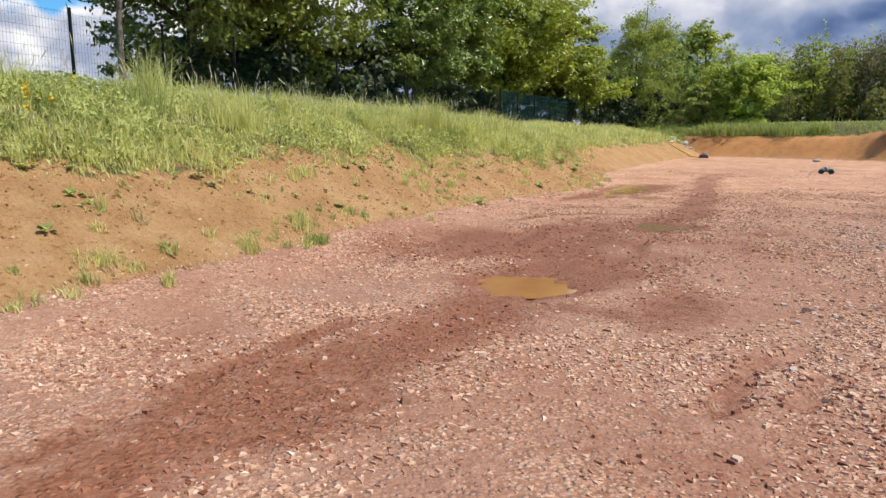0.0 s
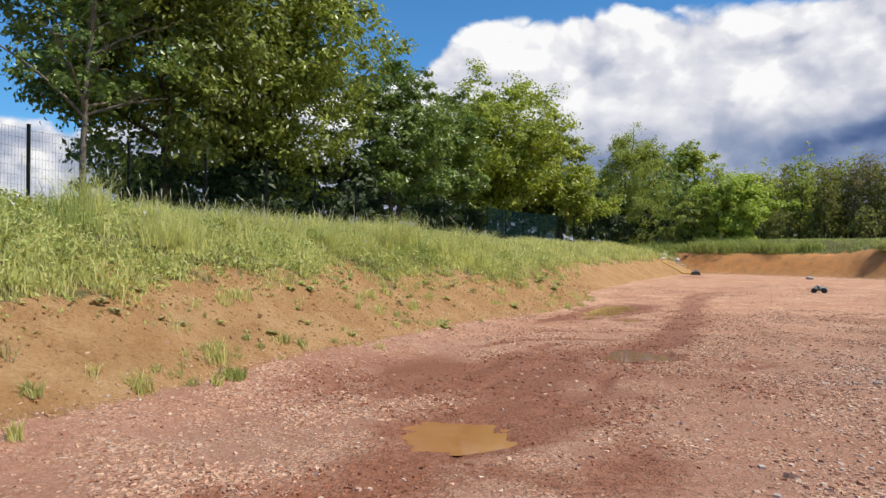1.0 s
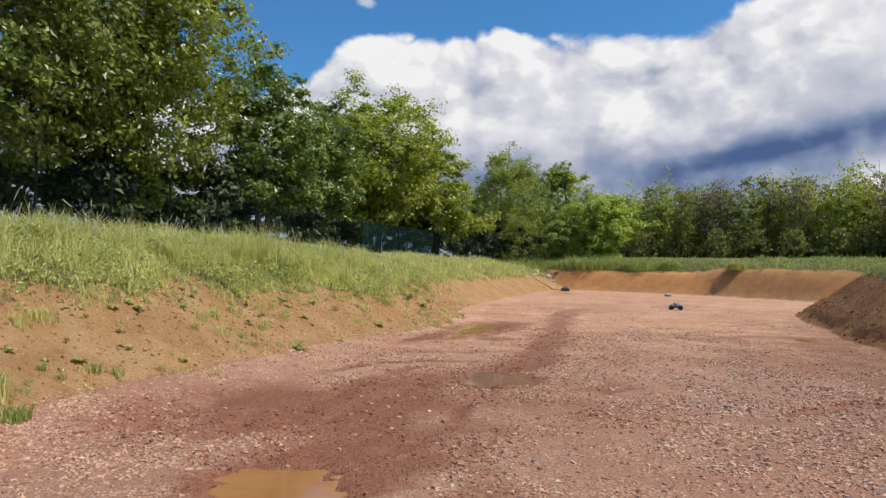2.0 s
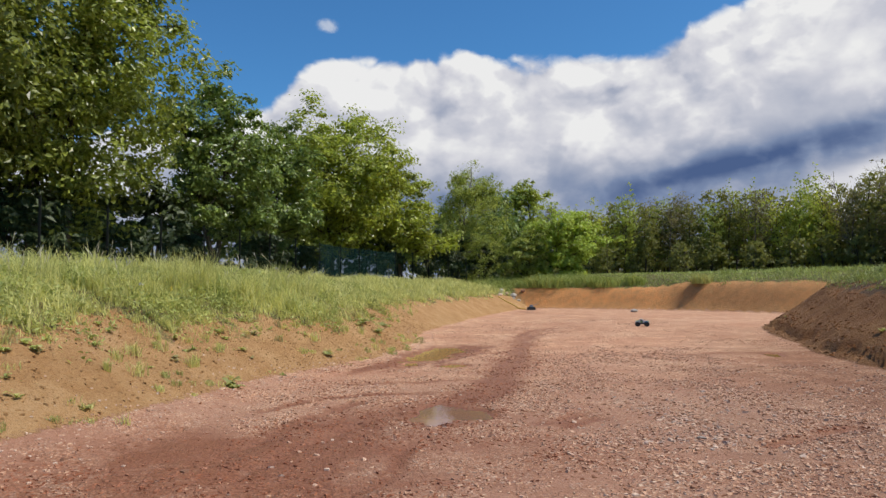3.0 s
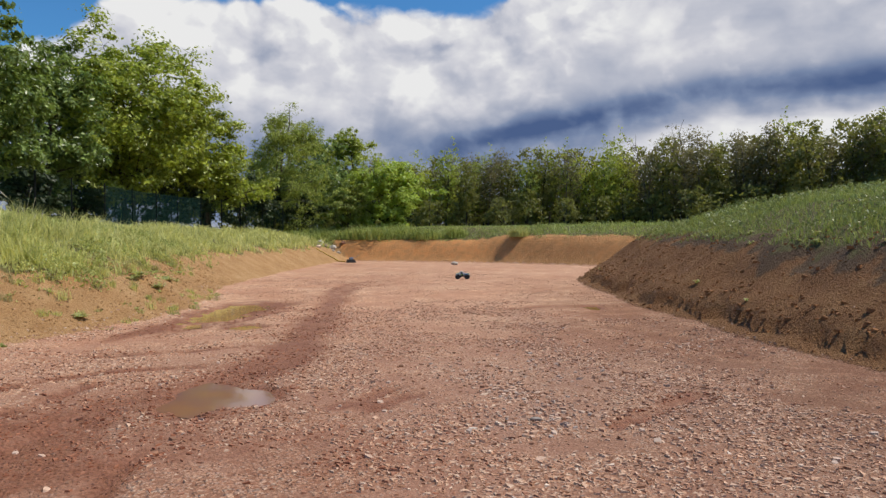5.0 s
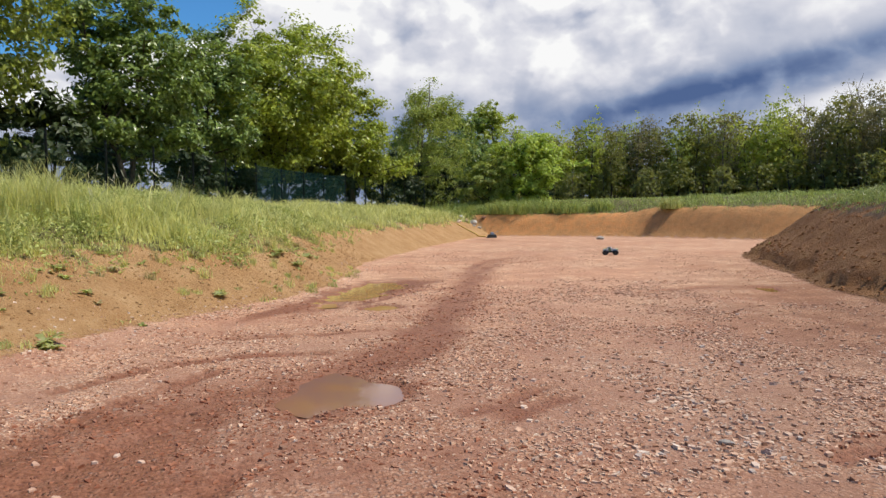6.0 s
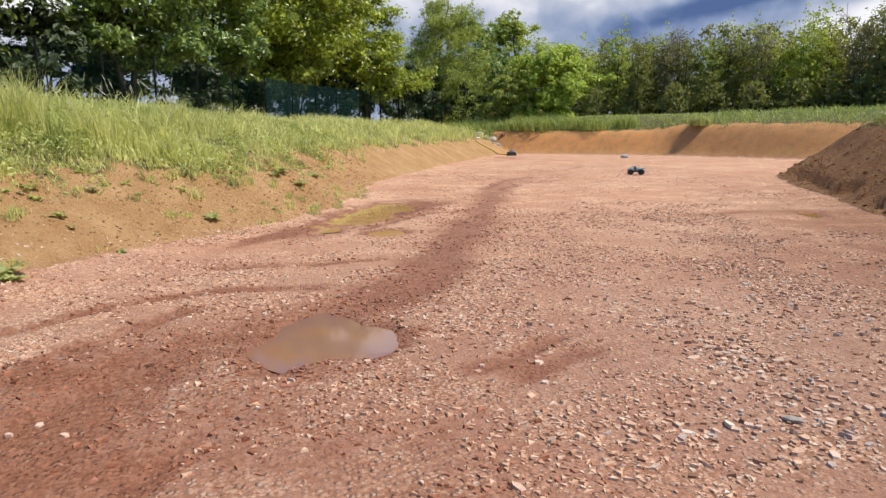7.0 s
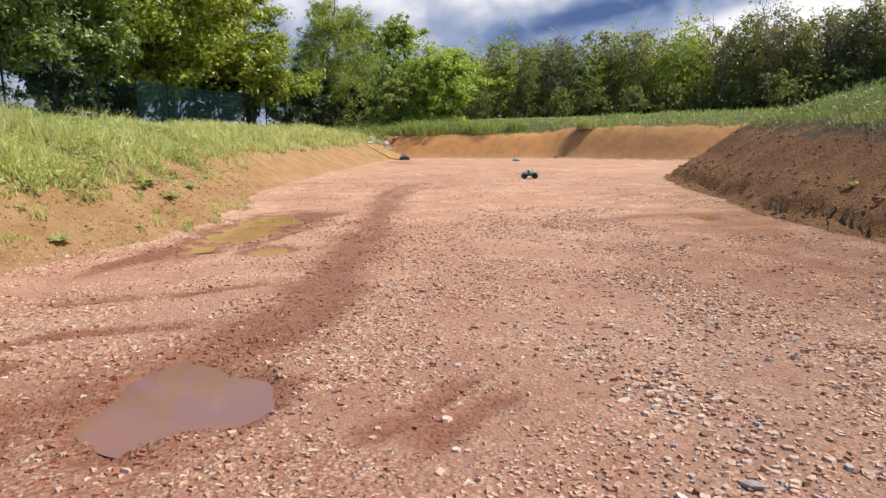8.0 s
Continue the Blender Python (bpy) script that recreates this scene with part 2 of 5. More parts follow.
    s2 = N.noise(P, 22.0, 5.0, 0.62)
    earth = N.colours(N.math("ADD", N.math("MULTIPLY", s1, 0.6), N.math("MULTIPLY", s2, 0.4)),
                      ((0.3, (0.37, 0.18, 0.066)), (0.5, (0.56, 0.305, 0.128)), (0.7, (0.70, 0.43, 0.21))))
    loam = N.colours(N.math("ADD", N.math("MULTIPLY", s1, 0.5), N.math("MULTIPLY", s2, 0.5)),
                     ((0.3, (0.21, 0.084, 0.031)), (0.5, (0.32, 0.145, 0.056)), (0.72, (0.43, 0.230, 0.095))))
    humus_a = N.add("ShaderNodeAttribute", attribute_name="humus").outputs["Fac"]
    loam = N.mix(N.ramp(N.math("ADD", humus_a, soft), 0.25, 0.8, 0.0, 0.85), loam, N.mix(s2, (0.085, 0.052, 0.030), (0.19, 0.122, 0.072)))
    earth = N.mix(N.ramp(N.noise(P, 1.1, 5.0, 0.6, 0.4), 0.5, 0.66, 0.0, 0.5), earth, N.mix(s2, (0.36, 0.165, 0.055), (0.56, 0.29, 0.115)))
    rust_a = N.add("ShaderNodeAttribute", attribute_name="rust").outputs["Fac"]
    earth = N.mix(N.math("MULTIPLY", rust_a, N.ramp(N.math("ADD", s1, soft), 0.3, 0.7, 0.45, 1.0)), earth, N.mix(s2, (0.82, 0.285, 0.082), (0.95, 0.455, 0.165)))
    earth = N.mix(N.ramp(N.math("ADD", loam_a, N.math("MULTIPLY", soft, 0.6)), 0.3, 0.7), earth, loam)
    under = N.colours(s2, ((0.3, (0.12, 0.10, 0.035)), (0.7, (0.25, 0.21, 0.08))))
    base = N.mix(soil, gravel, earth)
    base = N.mix(turf, base, under)
    mud = N.mix(N.ramp(N.noise(P, 30.0, 4.0), 0.35, 0.65), (0.215, 0.070, 0.031), (0.37, 0.142, 0.072))
    base = N.mix(N.math("MULTIPLY", wet, 0.92), base, mud)
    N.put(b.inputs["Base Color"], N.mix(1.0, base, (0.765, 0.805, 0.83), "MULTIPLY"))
    N.put(b.inputs["Roughness"], N.ramp(wet, 0.2, 1.0, 0.93, 0.62))
    b.inputs["Specular IOR Level"].default_value = 0.25
    dome = N.ramp(cells[0][0], 0.15, 0.75, 1.0, 0.0)
    dome2 = N.noise(P, 85.0, 3.0)
    gh = N.math("ADD", N.math("MULTIPLY", dome, N.math("MULTIPLY", N.ramp(cells[0][1], 0.35, 1.0), 0.8)), N.math("MULTIPLY", dome2, 0.35))
    gh = N.math("MULTIPLY", gh, N.math("SUBTRACT", 1.0, N.math("MULTIPLY", soil, 0.85)))
    gh = N.math("MULTIPLY", gh, N.math("SUBTRACT", 1.0, N.math("MULTIPLY", fines, 0.6)))
    gh = N.math("ADD", gh, N.math("MULTIPLY", s2, N.math("ADD", 0.5, N.math("MULTIPLY", soil, 2.4))))
    bp = N.add("ShaderNodeBump")
    bp.inputs["Strength"].default_value, bp.inputs["Distance"].default_value = 0.95, 0.028
    N.put(bp.inputs["Height"], gh)
    N.put(b.inputs["Normal"], bp.outputs[0])
    return m


def stone_material(name, tint=(1, 1, 1), island=True, slate=False):
    m, N, b, out = material(name)
    tc = N.add("ShaderNodeTexCoord")
    if island:
        r = N.add("ShaderNodeNewGeometry").outputs["Random Per Island"]
    else:
        r = N.add("ShaderNodeObjectInfo").outputs["Random"]
    n = N.noise(tc.outputs["Object"], 60.0, 4.0)
    col = N.colours(r, ((0.0, (0.25, 0.135, 0.085)), (0.12, (0.36, 0.20, 0.13)), (0.30, (0.52, 0.325, 0.225)), (0.6, (0.64, 0.44, 0.32)),
                        (0.8, (0.56, 0.415, 0.325)), (0.985, (0.66, 0.50, 0.385)), (1.0, (0.78, 0.69, 0.59))))
    if slate:
        pick = N.math("FRACT", N.math("MULTIPLY", r, 37.7))
        col = N.mix(N.ramp(pick, 0.90, 0.93, 0.0, 0.75), col, (0.48, 0.43, 0.40))
    col = N.mix(N.ramp(n, 0.3, 0.7, 0.0, 0.5), col, N.mix(1.0, col, (0.62, 0.50, 0.44), "MULTIPLY"))
    N.put(b.inputs["Base Color"], N.mix(1.0, col, duller(tint, 1.06), "MULTIPLY"))
    b.inputs["Roughness"].default_value = 0.9
    b.inputs["Specular IOR Level"].default_value = 0.25
    return m


def water_material(name, low, high):
    m, N, b, out = material(name)
    tc = N.add("ShaderNodeTexCoord")
    n = N.noise(tc.outputs["Object"], 2.2, 4.0)
    N.put(b.inputs["Base Color"], N.colours(n, ((0.3, duller(low)), (0.7, duller(high)))))
    b.inputs["Roughness"].default_value = 0.05
    b.inputs["IOR"].default_value = 1.33
    b.inputs["Specular IOR Level"].default_value = 0.5
    bp = N.add("ShaderNodeBump")
    bp.inputs["Strength"].default_value, bp.inputs["Distance"].default_value = 0.05, 0.01
    N.put(bp.inputs["Height"], N.noise(tc.outputs["Object"], 9.0, 2.0))
    N.put(b.inputs["Normal"], bp.outputs[0])
    return m


M_GROUND = ground_material()
M_STONE = stone_material("crushed_stone", (1.02, 0.95, 0.87))
M_STONE_PALE = stone_material("dusty_pale_stone", (1.10, 1.22, 1.30))
M_STONE_FLAKE = stone_material("flaky_stone", (0.92, 0.88, 0.84), True, True)
M_STONE_MUDDY = stone_material("mud_stained_stone", (0.62, 0.40, 0.32))
M_STONE_ONE = stone_material("loose_stone", island=False)
M_WATER = water_material("muddy_water", (0.42, 0.185, 0.065), (0.52, 0.25, 0.10))
M_WATER_PALE = water_material("pale_ochre_water", (0.58, 0.31, 0.11), (0.70, 0.41, 0.17))
# reddish water with the sky's mauve reflection mixed into its base colour
M_WATER_RED_SKY = water_material("reddish_sky_tinted_water", (0.36, 0.17, 0.095), (0.29, 0.15, 0.125))
M_GRASS = leafy("meadow_grass", (0.155, 0.195, 0.037), (0.90, 0.88, 0.36), 0.42, 0.55, 2.2, 2.4)
M_GRASS_LUSH = leafy("lush_grass", (0.14, 0.20, 0.035), (0.68, 0.74, 0.24), 0.28)
M_STALK = leafy("seed_stalk", (0.52, 0.49, 0.32), (0.86, 0.82, 0.64), 0.25)
M_WEED = leafy("weed_leaf", (0.30, 0.33, 0.10), (0.68, 0.68, 0.27), 0.38)
M_HERB = leafy("herb_leaf", (0.11, 0.16, 0.03), (0.62, 0.66, 0.20), 0.3, 0.5, 2.2, 2.2)
M_HERB_DARK = leafy("dark_herb_leaf", (0.09, 0.13, 0.03), (0.42, 0.46, 0.15), 0.28, 0.45, 2.6, 2.0)
M_GRASS_MOUND = leafy("mound_grass_blade", (0.10, 0.15, 0.028), (0.50, 0.56, 0.17), 0.3, 0.55, 2.0, 1.6)
M_DRYWEED = leafy("dry_weed", (0.34, 0.32, 0.12), (0.66, 0.56, 0.28), 0.3)
M_LEAF_A = leafy("broad_leaf", (0.045, 0.075, 0.014), (0.52, 0.60, 0.11), 0.32, 0.38)
# dark green leaf, darkened further for the shaded underside of the crown
M_LEAF_S = leafy("shade_darkened_leaf", (0.032, 0.055, 0.013), (0.42, 0.48, 0.10), 0.30, 0.38)
M_LEAF_B = leafy("dark_leaf", (0.035, 0.075, 0.018), (0.38, 0.50, 0.115), 0.28, 0.36)
# undergrowth: shade under the crowns is put into this dark leaf colour
M_LEAF_U = leafy("shaded_undergrowth_leaf", (0.018, 0.035, 0.009), (0.085, 0.12, 0.03), 0.2)
M_LEAF_C = leafy("fresh_leaf", (0.042, 0.075, 0.012), (0.66, 0.74, 0.10), 0.34, 0.38)
M_LEAF_D = leafy("willow_leaf", (0.15, 0.20, 0.036), (0.58, 0.64, 0.14), 0.36)
M_LEAF_E = leafy("young_leaf", (0.17, 0.26, 0.03), (0.72, 0.84, 0.15), 0.36)
M_WOOD_1 = leafy("forest_leaf_olive", (0.205, 0.205, 0.055), (0.335, 0.330, 0.085), 0.5)
M_WOOD_2 = leafy("forest_leaf_green", (0.320, 0.373, 0.075), (0.533, 0.597, 0.123), 0.5)
M_WOOD_4 = leafy("forest_leaf_yellow_green", (0.362, 0.405, 0.064), (0.640, 0.661, 0.117), 0.5)
M_WOOD_5 = leafy("forest_shrub_leaf", (0.176, 0.182, 0.059), (0.351, 0.363, 0.100), 0.5)
M_WOOD_3 = leafy("forest_leaf_brown", (0.215, 0.192, 0.096), (0.332, 0.293, 0.143), 0.5)
M_BARK = plain("bark", (0.10, 0.08, 0.06), 0.9, 0, 0.3, 14.0, 0.02, 0.2)
M_BARK_PALE = plain("pale_bark", (0.24, 0.20, 0.16), 0.9, 0, 0.3, 14.0, 0.02, 0.2)
M_FENCE = plain("green_coated_steel", (0.008, 0.045, 0.028), 0.8, 0, 0.15, 20.0, 0, 0.15)
M_FENCE_TEAL = plain("teal_coated_steel", (0.006, 0.050, 0.040), 0.6, 0, 0.15, 20.0, 0, 0.3)
M_POST = plain("dark_steel_post", (0.012, 0.016, 0.015), 0.8, 0, 0.15, 20.0, 0, 0.15)
M_FLOWER_Y = plain("yellow_petal", (0.72, 0.55, 0.03), 0.6, 0, 0.1)
M_FLOWER_W = plain("white_petal", (0.78, 0.78, 0.74), 0.6, 0, 0.06)
M_RUBBER = plain("black_rubber", (0.013, 0.013, 0.014), 0.75, 0, 0.2, 60.0)
M_BLACK = plain("black_plastic", (0.02, 0.02, 0.022), 0.45, 0, 0.2, 40.0)
M_LIME = plain("lime_paint", (0.30, 0.62, 0.04), 0.28, 0, 0.06)
M_BLUE = plain("blue_paint", (0.015, 0.17, 0.34), 0.28, 0, 0.08)
M_WHITE = plain("white_plastic", (0.75, 0.75, 0.74), 0.4, 0, 0.05)
M_YELLOW = plain("ramp_yellow", (0.62, 0.40, 0.05), 0.5, 0, 0.1)
M_STEEL = plain("grey_blue_steel", (0.22, 0.27, 0.36), 0.45, 0.3, 0.15)
M_GREY = plain("grey_stone", (0.44, 0.37, 0.31), 0.9, 0, 0.15, 40.0, 0.004)
M_PALE = plain("pale_stone", (0.62, 0.57, 0.50), 0.85, 0, 0.15, 20.0, 0.01)


# ---------------------------------------------------------------- mesh helpers
def mesh_np(name, verts, faces, mats, slots=None, smooth=False):
    """A mesh from arrays: verts (n, 3); faces a list of integer arrays, each (k, 3) or (k, 4)."""
    me = bpy.data.meshes.new(name)
    verts = np.asarray(verts, np.float32).reshape(-1, 3)
    faces = [np.asarray(f, np.int32) for f in faces if len(f)]
    me.vertices.add(len(verts))
    me.vertices.foreach_set("co", verts.ravel())
    loops = np.concatenate([f.ravel() for f in faces])
    sizes = np.concatenate([np.full(len(f), f.shape[1], np.int32) for f in faces])
    me.loops.add(len(loops))
    me.loops.foreach_set("vertex_index", loops)
    me.polygons.add(len(sizes))
    me.polygons.foreach_set("loop_start", np.concatenate([[0], np.cumsum(sizes)[:-1]]).astype(np.int32))
    for mt in mats if isinstance(mats, (list, tuple)) else [mats]:
        me.materials.append(mt)
    if slots is not None:
        me.polygons.foreach_set("material_index", np.asarray(slots, np.int32))
    me.polygons.foreach_set("use_smooth", np.full(len(sizes), bool(smooth)))
    me.update(calc_edges=True)
    return me


def part(name, bm, mat, parent=None, label=""):
    me = bpy.data.meshes.new(name)
    bm.normal_update()
    bm.to_mesh(me)
    bm.free()
    me.materials.append(mat)
    ob = new(name, me)
    ob.parent = parent
    if label:
        ob["label"] = label
    return ob


def child(name, me, parent, label="", m=None):
    ob = new(name, me)
    ob.parent = parent
    if m is not None:
        ob.matrix_basis = m
    if label:
        ob["label"] = label
    return ob


def box_bm(sx, sy, sz, at=(0, 0, 0), bevel=0.0, taper=1.0, turn=None):
    bm = bmesh.new()
    bmesh.ops.create_cube(bm, size=1.0)
    for v in bm.verts:
        k = taper if v.co.z > 0 else 1.0
        v.co = Vector((v.co.x * sx * k, v.co.y * sy * k, v.co.z * sz))
    if bevel:
        bmesh.ops.bevel(bm, geom=bm.edges[:] + bm.verts[:], offset=bevel, segments=2, affect="EDGES", profile=0.6)
    if turn is not None:
        bmesh.ops.transform(bm, matrix=turn, verts=bm.verts)
    bmesh.ops.translate(bm, vec=Vector(at), verts=bm.verts)
    return bm


def cyl_bm(r0, r1, depth, at=(0, 0, 0), turn=None, seg=20, bevel=0.0):
    bm = bmesh.new()
    bmesh.ops.create_cone(bm, cap_ends=True, segments=seg, radius1=r0, radius2=r1, depth=depth)
    if bevel:
        edges = [e for e in bm.edges if abs(e.verts[0].co.z - e.verts[1].co.z) < 1e-6]
        bmesh.ops.bevel(bm, geom=edges, offset=bevel, segments=2, affect="EDGES", profile=0.5)
    if turn is not None:
        bmesh.ops.transform(bm, matrix=turn, verts=bm.verts)
    bmesh.ops.translate(bm, vec=Vector(at), verts=bm.verts)
    return bm


def join_bm(*parts):
    out = bmesh.new()
    for p in parts:
        me = bpy.data.meshes.new("tmp")
        p.to_mesh(me)
        p.free()
        out.from_mesh(me)
        bpy.data.meshes.remove(me)
    return out


def tube(points, radii, seg=6):
    """Vertices and quads of a tapered tube through points."""
    pts = np.asarray(points, float)
    n = len(pts)
    tang = np.gradient(pts, axis=0)
    tang /= np.linalg.norm(tang, axis=1)[:, None] + 1e-9
    ref = np.where(np.abs(tang[:, 2:3]) > 0.9, np.array([[1.0, 0, 0]]), np.array([[0, 0, 1.0]]))
    u = np.cross(tang, ref)
    u /= np.linalg.norm(u, axis=1)[:, None] + 1e-9
    w = np.cross(tang, u)
    a = np.linspace(0, 2 * np.pi, seg, endpoint=False)
    ring = u[:, None] * np.cos(a)[None, :, None] + w[:, None] * np.sin(a)[None, :, None]
    verts = (pts[:, None] + ring * np.asarray(radii, float)[:, None, None]).reshape(-1, 3)
    i, j = np.meshgrid(np.arange(n - 1), np.arange(seg), indexing="ij")
    k = (j + 1) % seg
    quads = np.stack([i * seg + j, i * seg + k, (i + 1) * seg + k, (i + 1) * seg + j], -1).reshape(-1, 4)
    return verts, quads


class Heap:
    """Collects vertices and faces of many small pieces for one mesh."""

    def __init__(self):
        self.v, self.q, self.t, self.n = [], [], [], 0

    def add(self, v, q=None, t=None):
        self.v.append(np.asarray(v, float).reshape(-1, 3))
        if q is not None and len(q):
            self.q.append(np.asarray(q) + self.n)
        if t is not None and len(t):
            self.t.append(np.asarray(t) + self.n)
        self.n += len(self.v[-1])

    def mesh(self, name, mat, smooth=False):
        faces = ([np.concatenate(self.q)] if self.q else []) + ([np.concatenate(self.t)] if self.t else [])
        return mesh_np(name, np.concatenate(self.v), faces, mat, None, smooth)


# ---------------------------------------------------------------- lie of the land
LATTICE = np.random.RandomState(3).rand(8, 128, 128)


def vnoise(x, y, layer=0):
    """Smooth value noise in the plane, 0 to 1."""
    t = LATTICE[layer % 8]
    xf, yf = np.floor(x), np.floor(y)
    fx, fy = x - xf, y - yf
    xi, yi = xf.astype(int) % 128, yf.astype(int) % 128
    xj, yj = (xi + 1) % 128, (yi + 1) % 128
    fx, fy = fx * fx * (3 - 2 * fx), fy * fy * (3 - 2 * fy)
    return (t[xi, yi] * (1 - fx) + t[xj, yi] * fx) * (1 - fy) + (t[xi, yj] * (1 - fx) + t[xj, yj] * fx) * fy


def fbm(x, y, octaves=4, layer=0):
    out, amp, tot = 0.0, 1.0, 0.0
    for o in range(octaves):
        out, tot = out + amp * vnoise(x * 2 ** o + 17.3 * o, y * 2 ** o + 9.1 * o, layer + o), tot + amp
        amp *= 0.5
    return out / tot


LEFT_TOE = [(-60, -90), (-14, -12), (-7, -2), (-4.3, 3), (-3.2, 5.5), (-2.4, 7.2), (-1.8, 8.45), (-0.9, 11.0), (0.3, 13.9), (1.6, 16.2),
            (2.9, 18.1), (3.9, 20.2), (4.5, 22.5), (5.1, 25.5), (7, 30.3), (10.8, 38.5), (15.5, 47.5), (17.0, 50.0)]
FAR_TOE = [(13, 54), (17.0, 49.6), (20.4, 46.3), (23.4, 42.7), (24.5, 40.8), (25.3, 39.0), (26.5, 35.6), (29.5, 30.5), (45, 14)]
MOUND_TOE = [(2, -40), (6.4, -12), (7.4, -3), (8.5, 3), (9.5, 7.4), (10.4, 10), (11.1, 11.9), (12.1, 14.2), (13.3, 17.1), (14.7, 19.8),
             (16.2, 22.6), (17.9, 25.3), (19.2, 26.2), (22, 26.8), (30, 27.5)]
LEFT_RING = LEFT_TOE + [(40, 105), (40, 1800), (-1800, 1800), (-1800, -90)]
FAR_RING = FAR_TOE + [(1800, 0), (1800, 1800), (13, 1800)]
MOUND_RING = MOUND_TOE + [(60, 20), (1800, -30), (1800, -1800), (2, -1800)]


def signed(x, y, ring):
    """Distance to a closed ring, positive inside."""
    best = np.full(x.shape, 1e9)
    inside = np.zeros(x.shape, bool)
    for (x0, y0), (x1, y1) in zip(ring, ring[1:] + ring[:1]):
        dx, dy = x1 - x0, y1 - y0
        f = np.clip(((x - x0) * dx + (y - y0) * dy) / (dx * dx + dy * dy), 0, 1)
        best = np.minimum(best, (x - x0 - f * dx) ** 2 + (y - y0 - f * dy) ** 2)
        if y0 != y1:
            inside ^= ((y0 > y) != (y1 > y)) & (x < dx * (y - y0) / (y1 - y0) + x0)
    return np.where(inside, 1.0, -1.0) * np.sqrt(best)


def along(x, y, line):
    """Distance to an open line."""
    best = np.full(x.shape, 1e9)
    for (x0, y0), (x1, y1) in zip(line, line[1:]):
        dx, dy = x1 - x0, y1 - y0
        f = np.clip(((x - x0) * dx + (y - y0) * dy) / (dx * dx + dy * dy), 0, 1)
        best = np.minimum(best, (x - x0 - f * dx) ** 2 + (y - y0 - f * dy) ** 2)
    return np.sqrt(best)


# puddles: centre, half axes, turn in degrees, depth
PUDDLES = [(0.64, 6.98, 0.46, 0.44, 40, 0.075), (3.31, 11.52, 0.42, 0.60, 5, 0.07), (4.5, 19.2, 0.52, 1.75, -25, 0.085),
           (4.5, 16.75, 0.28, 0.30, -30, 0.045), (12.15, 17.0, 0.18, 0.36, -20, 0.04)]
# soaked red mud: centre, half axes, turn in degrees
WET_SPOTS = [(5.5, 20.0, 0.65, 1.7, -25), (1.1, 7.4, 0.8, 1.2, -30), (3.0, 17.0, 0.18, 1.6, -32)]
WET_TRACK = [(-2.6, 1.4), (-1.5, 2.9), (-0.9, 4.0), (-0.05, 5.3), (0.64, 6.98), (1.2, 8.6), (2.0, 10.4), (2.6, 11.5)]
WHEEL_WAY = [(0.75, 10.0), (1.45, 10.7), (2.5, 11.45), (3.5, 12.2), (4.5, 13.4), (5.3, 15.5), (7.0, 20.2), (8.6, 24.6), (11.5, 29.5), (14.5, 33.0)]
TURN_WAY = [(0.7, 6.1), (1.6, 5.5), (2.2, 6.4), (2.3, 8.4), (2.4, 10.8)]
RUTS = [[(4.24, 10.5), (4.7, 10.82), (5.05, 11.14)], [(4.5, 10.33), (4.85, 10.6), (5.17, 10.76)], [(1.45, 3.7), (1.9, 4.4), (2.45, 4.85)], [(1.9, 3.8), (2.3, 4.2)],
        [(9.8, 17.3), (11.2, 17.6), (12.6, 17.2)], [(6.2, 9.0), (7.6, 9.5)], [(0.9, 9.0), (2.1, 11.1)], [(2.2, 12.6), (1.4, 11.4), (0.5, 9.2)],
        [(3.4, 13.2), (2.4, 13.3), (1.5, 12.9), (0.9, 12.2)], [(4.7, 14.8), (3.4, 14.4), (2.2, 14.5)], [(6.6, 19.4), (5.4, 18.9), (4.2, 17.2)], [(8.3, 23.5), (9.4, 25.2), (11.0, 26.3)],
        [(8.0, 24.0), (9.5, 27.0), (12.5, 29.0)], [(14, 37.5), (16.5, 39.5), (19, 40)], [(-0.9, 5.4), (-1.6, 4.2), (-2.0, 3.0)], [(1.4, 7.6), (2.2, 8.6), (2.6, 9.9)]]


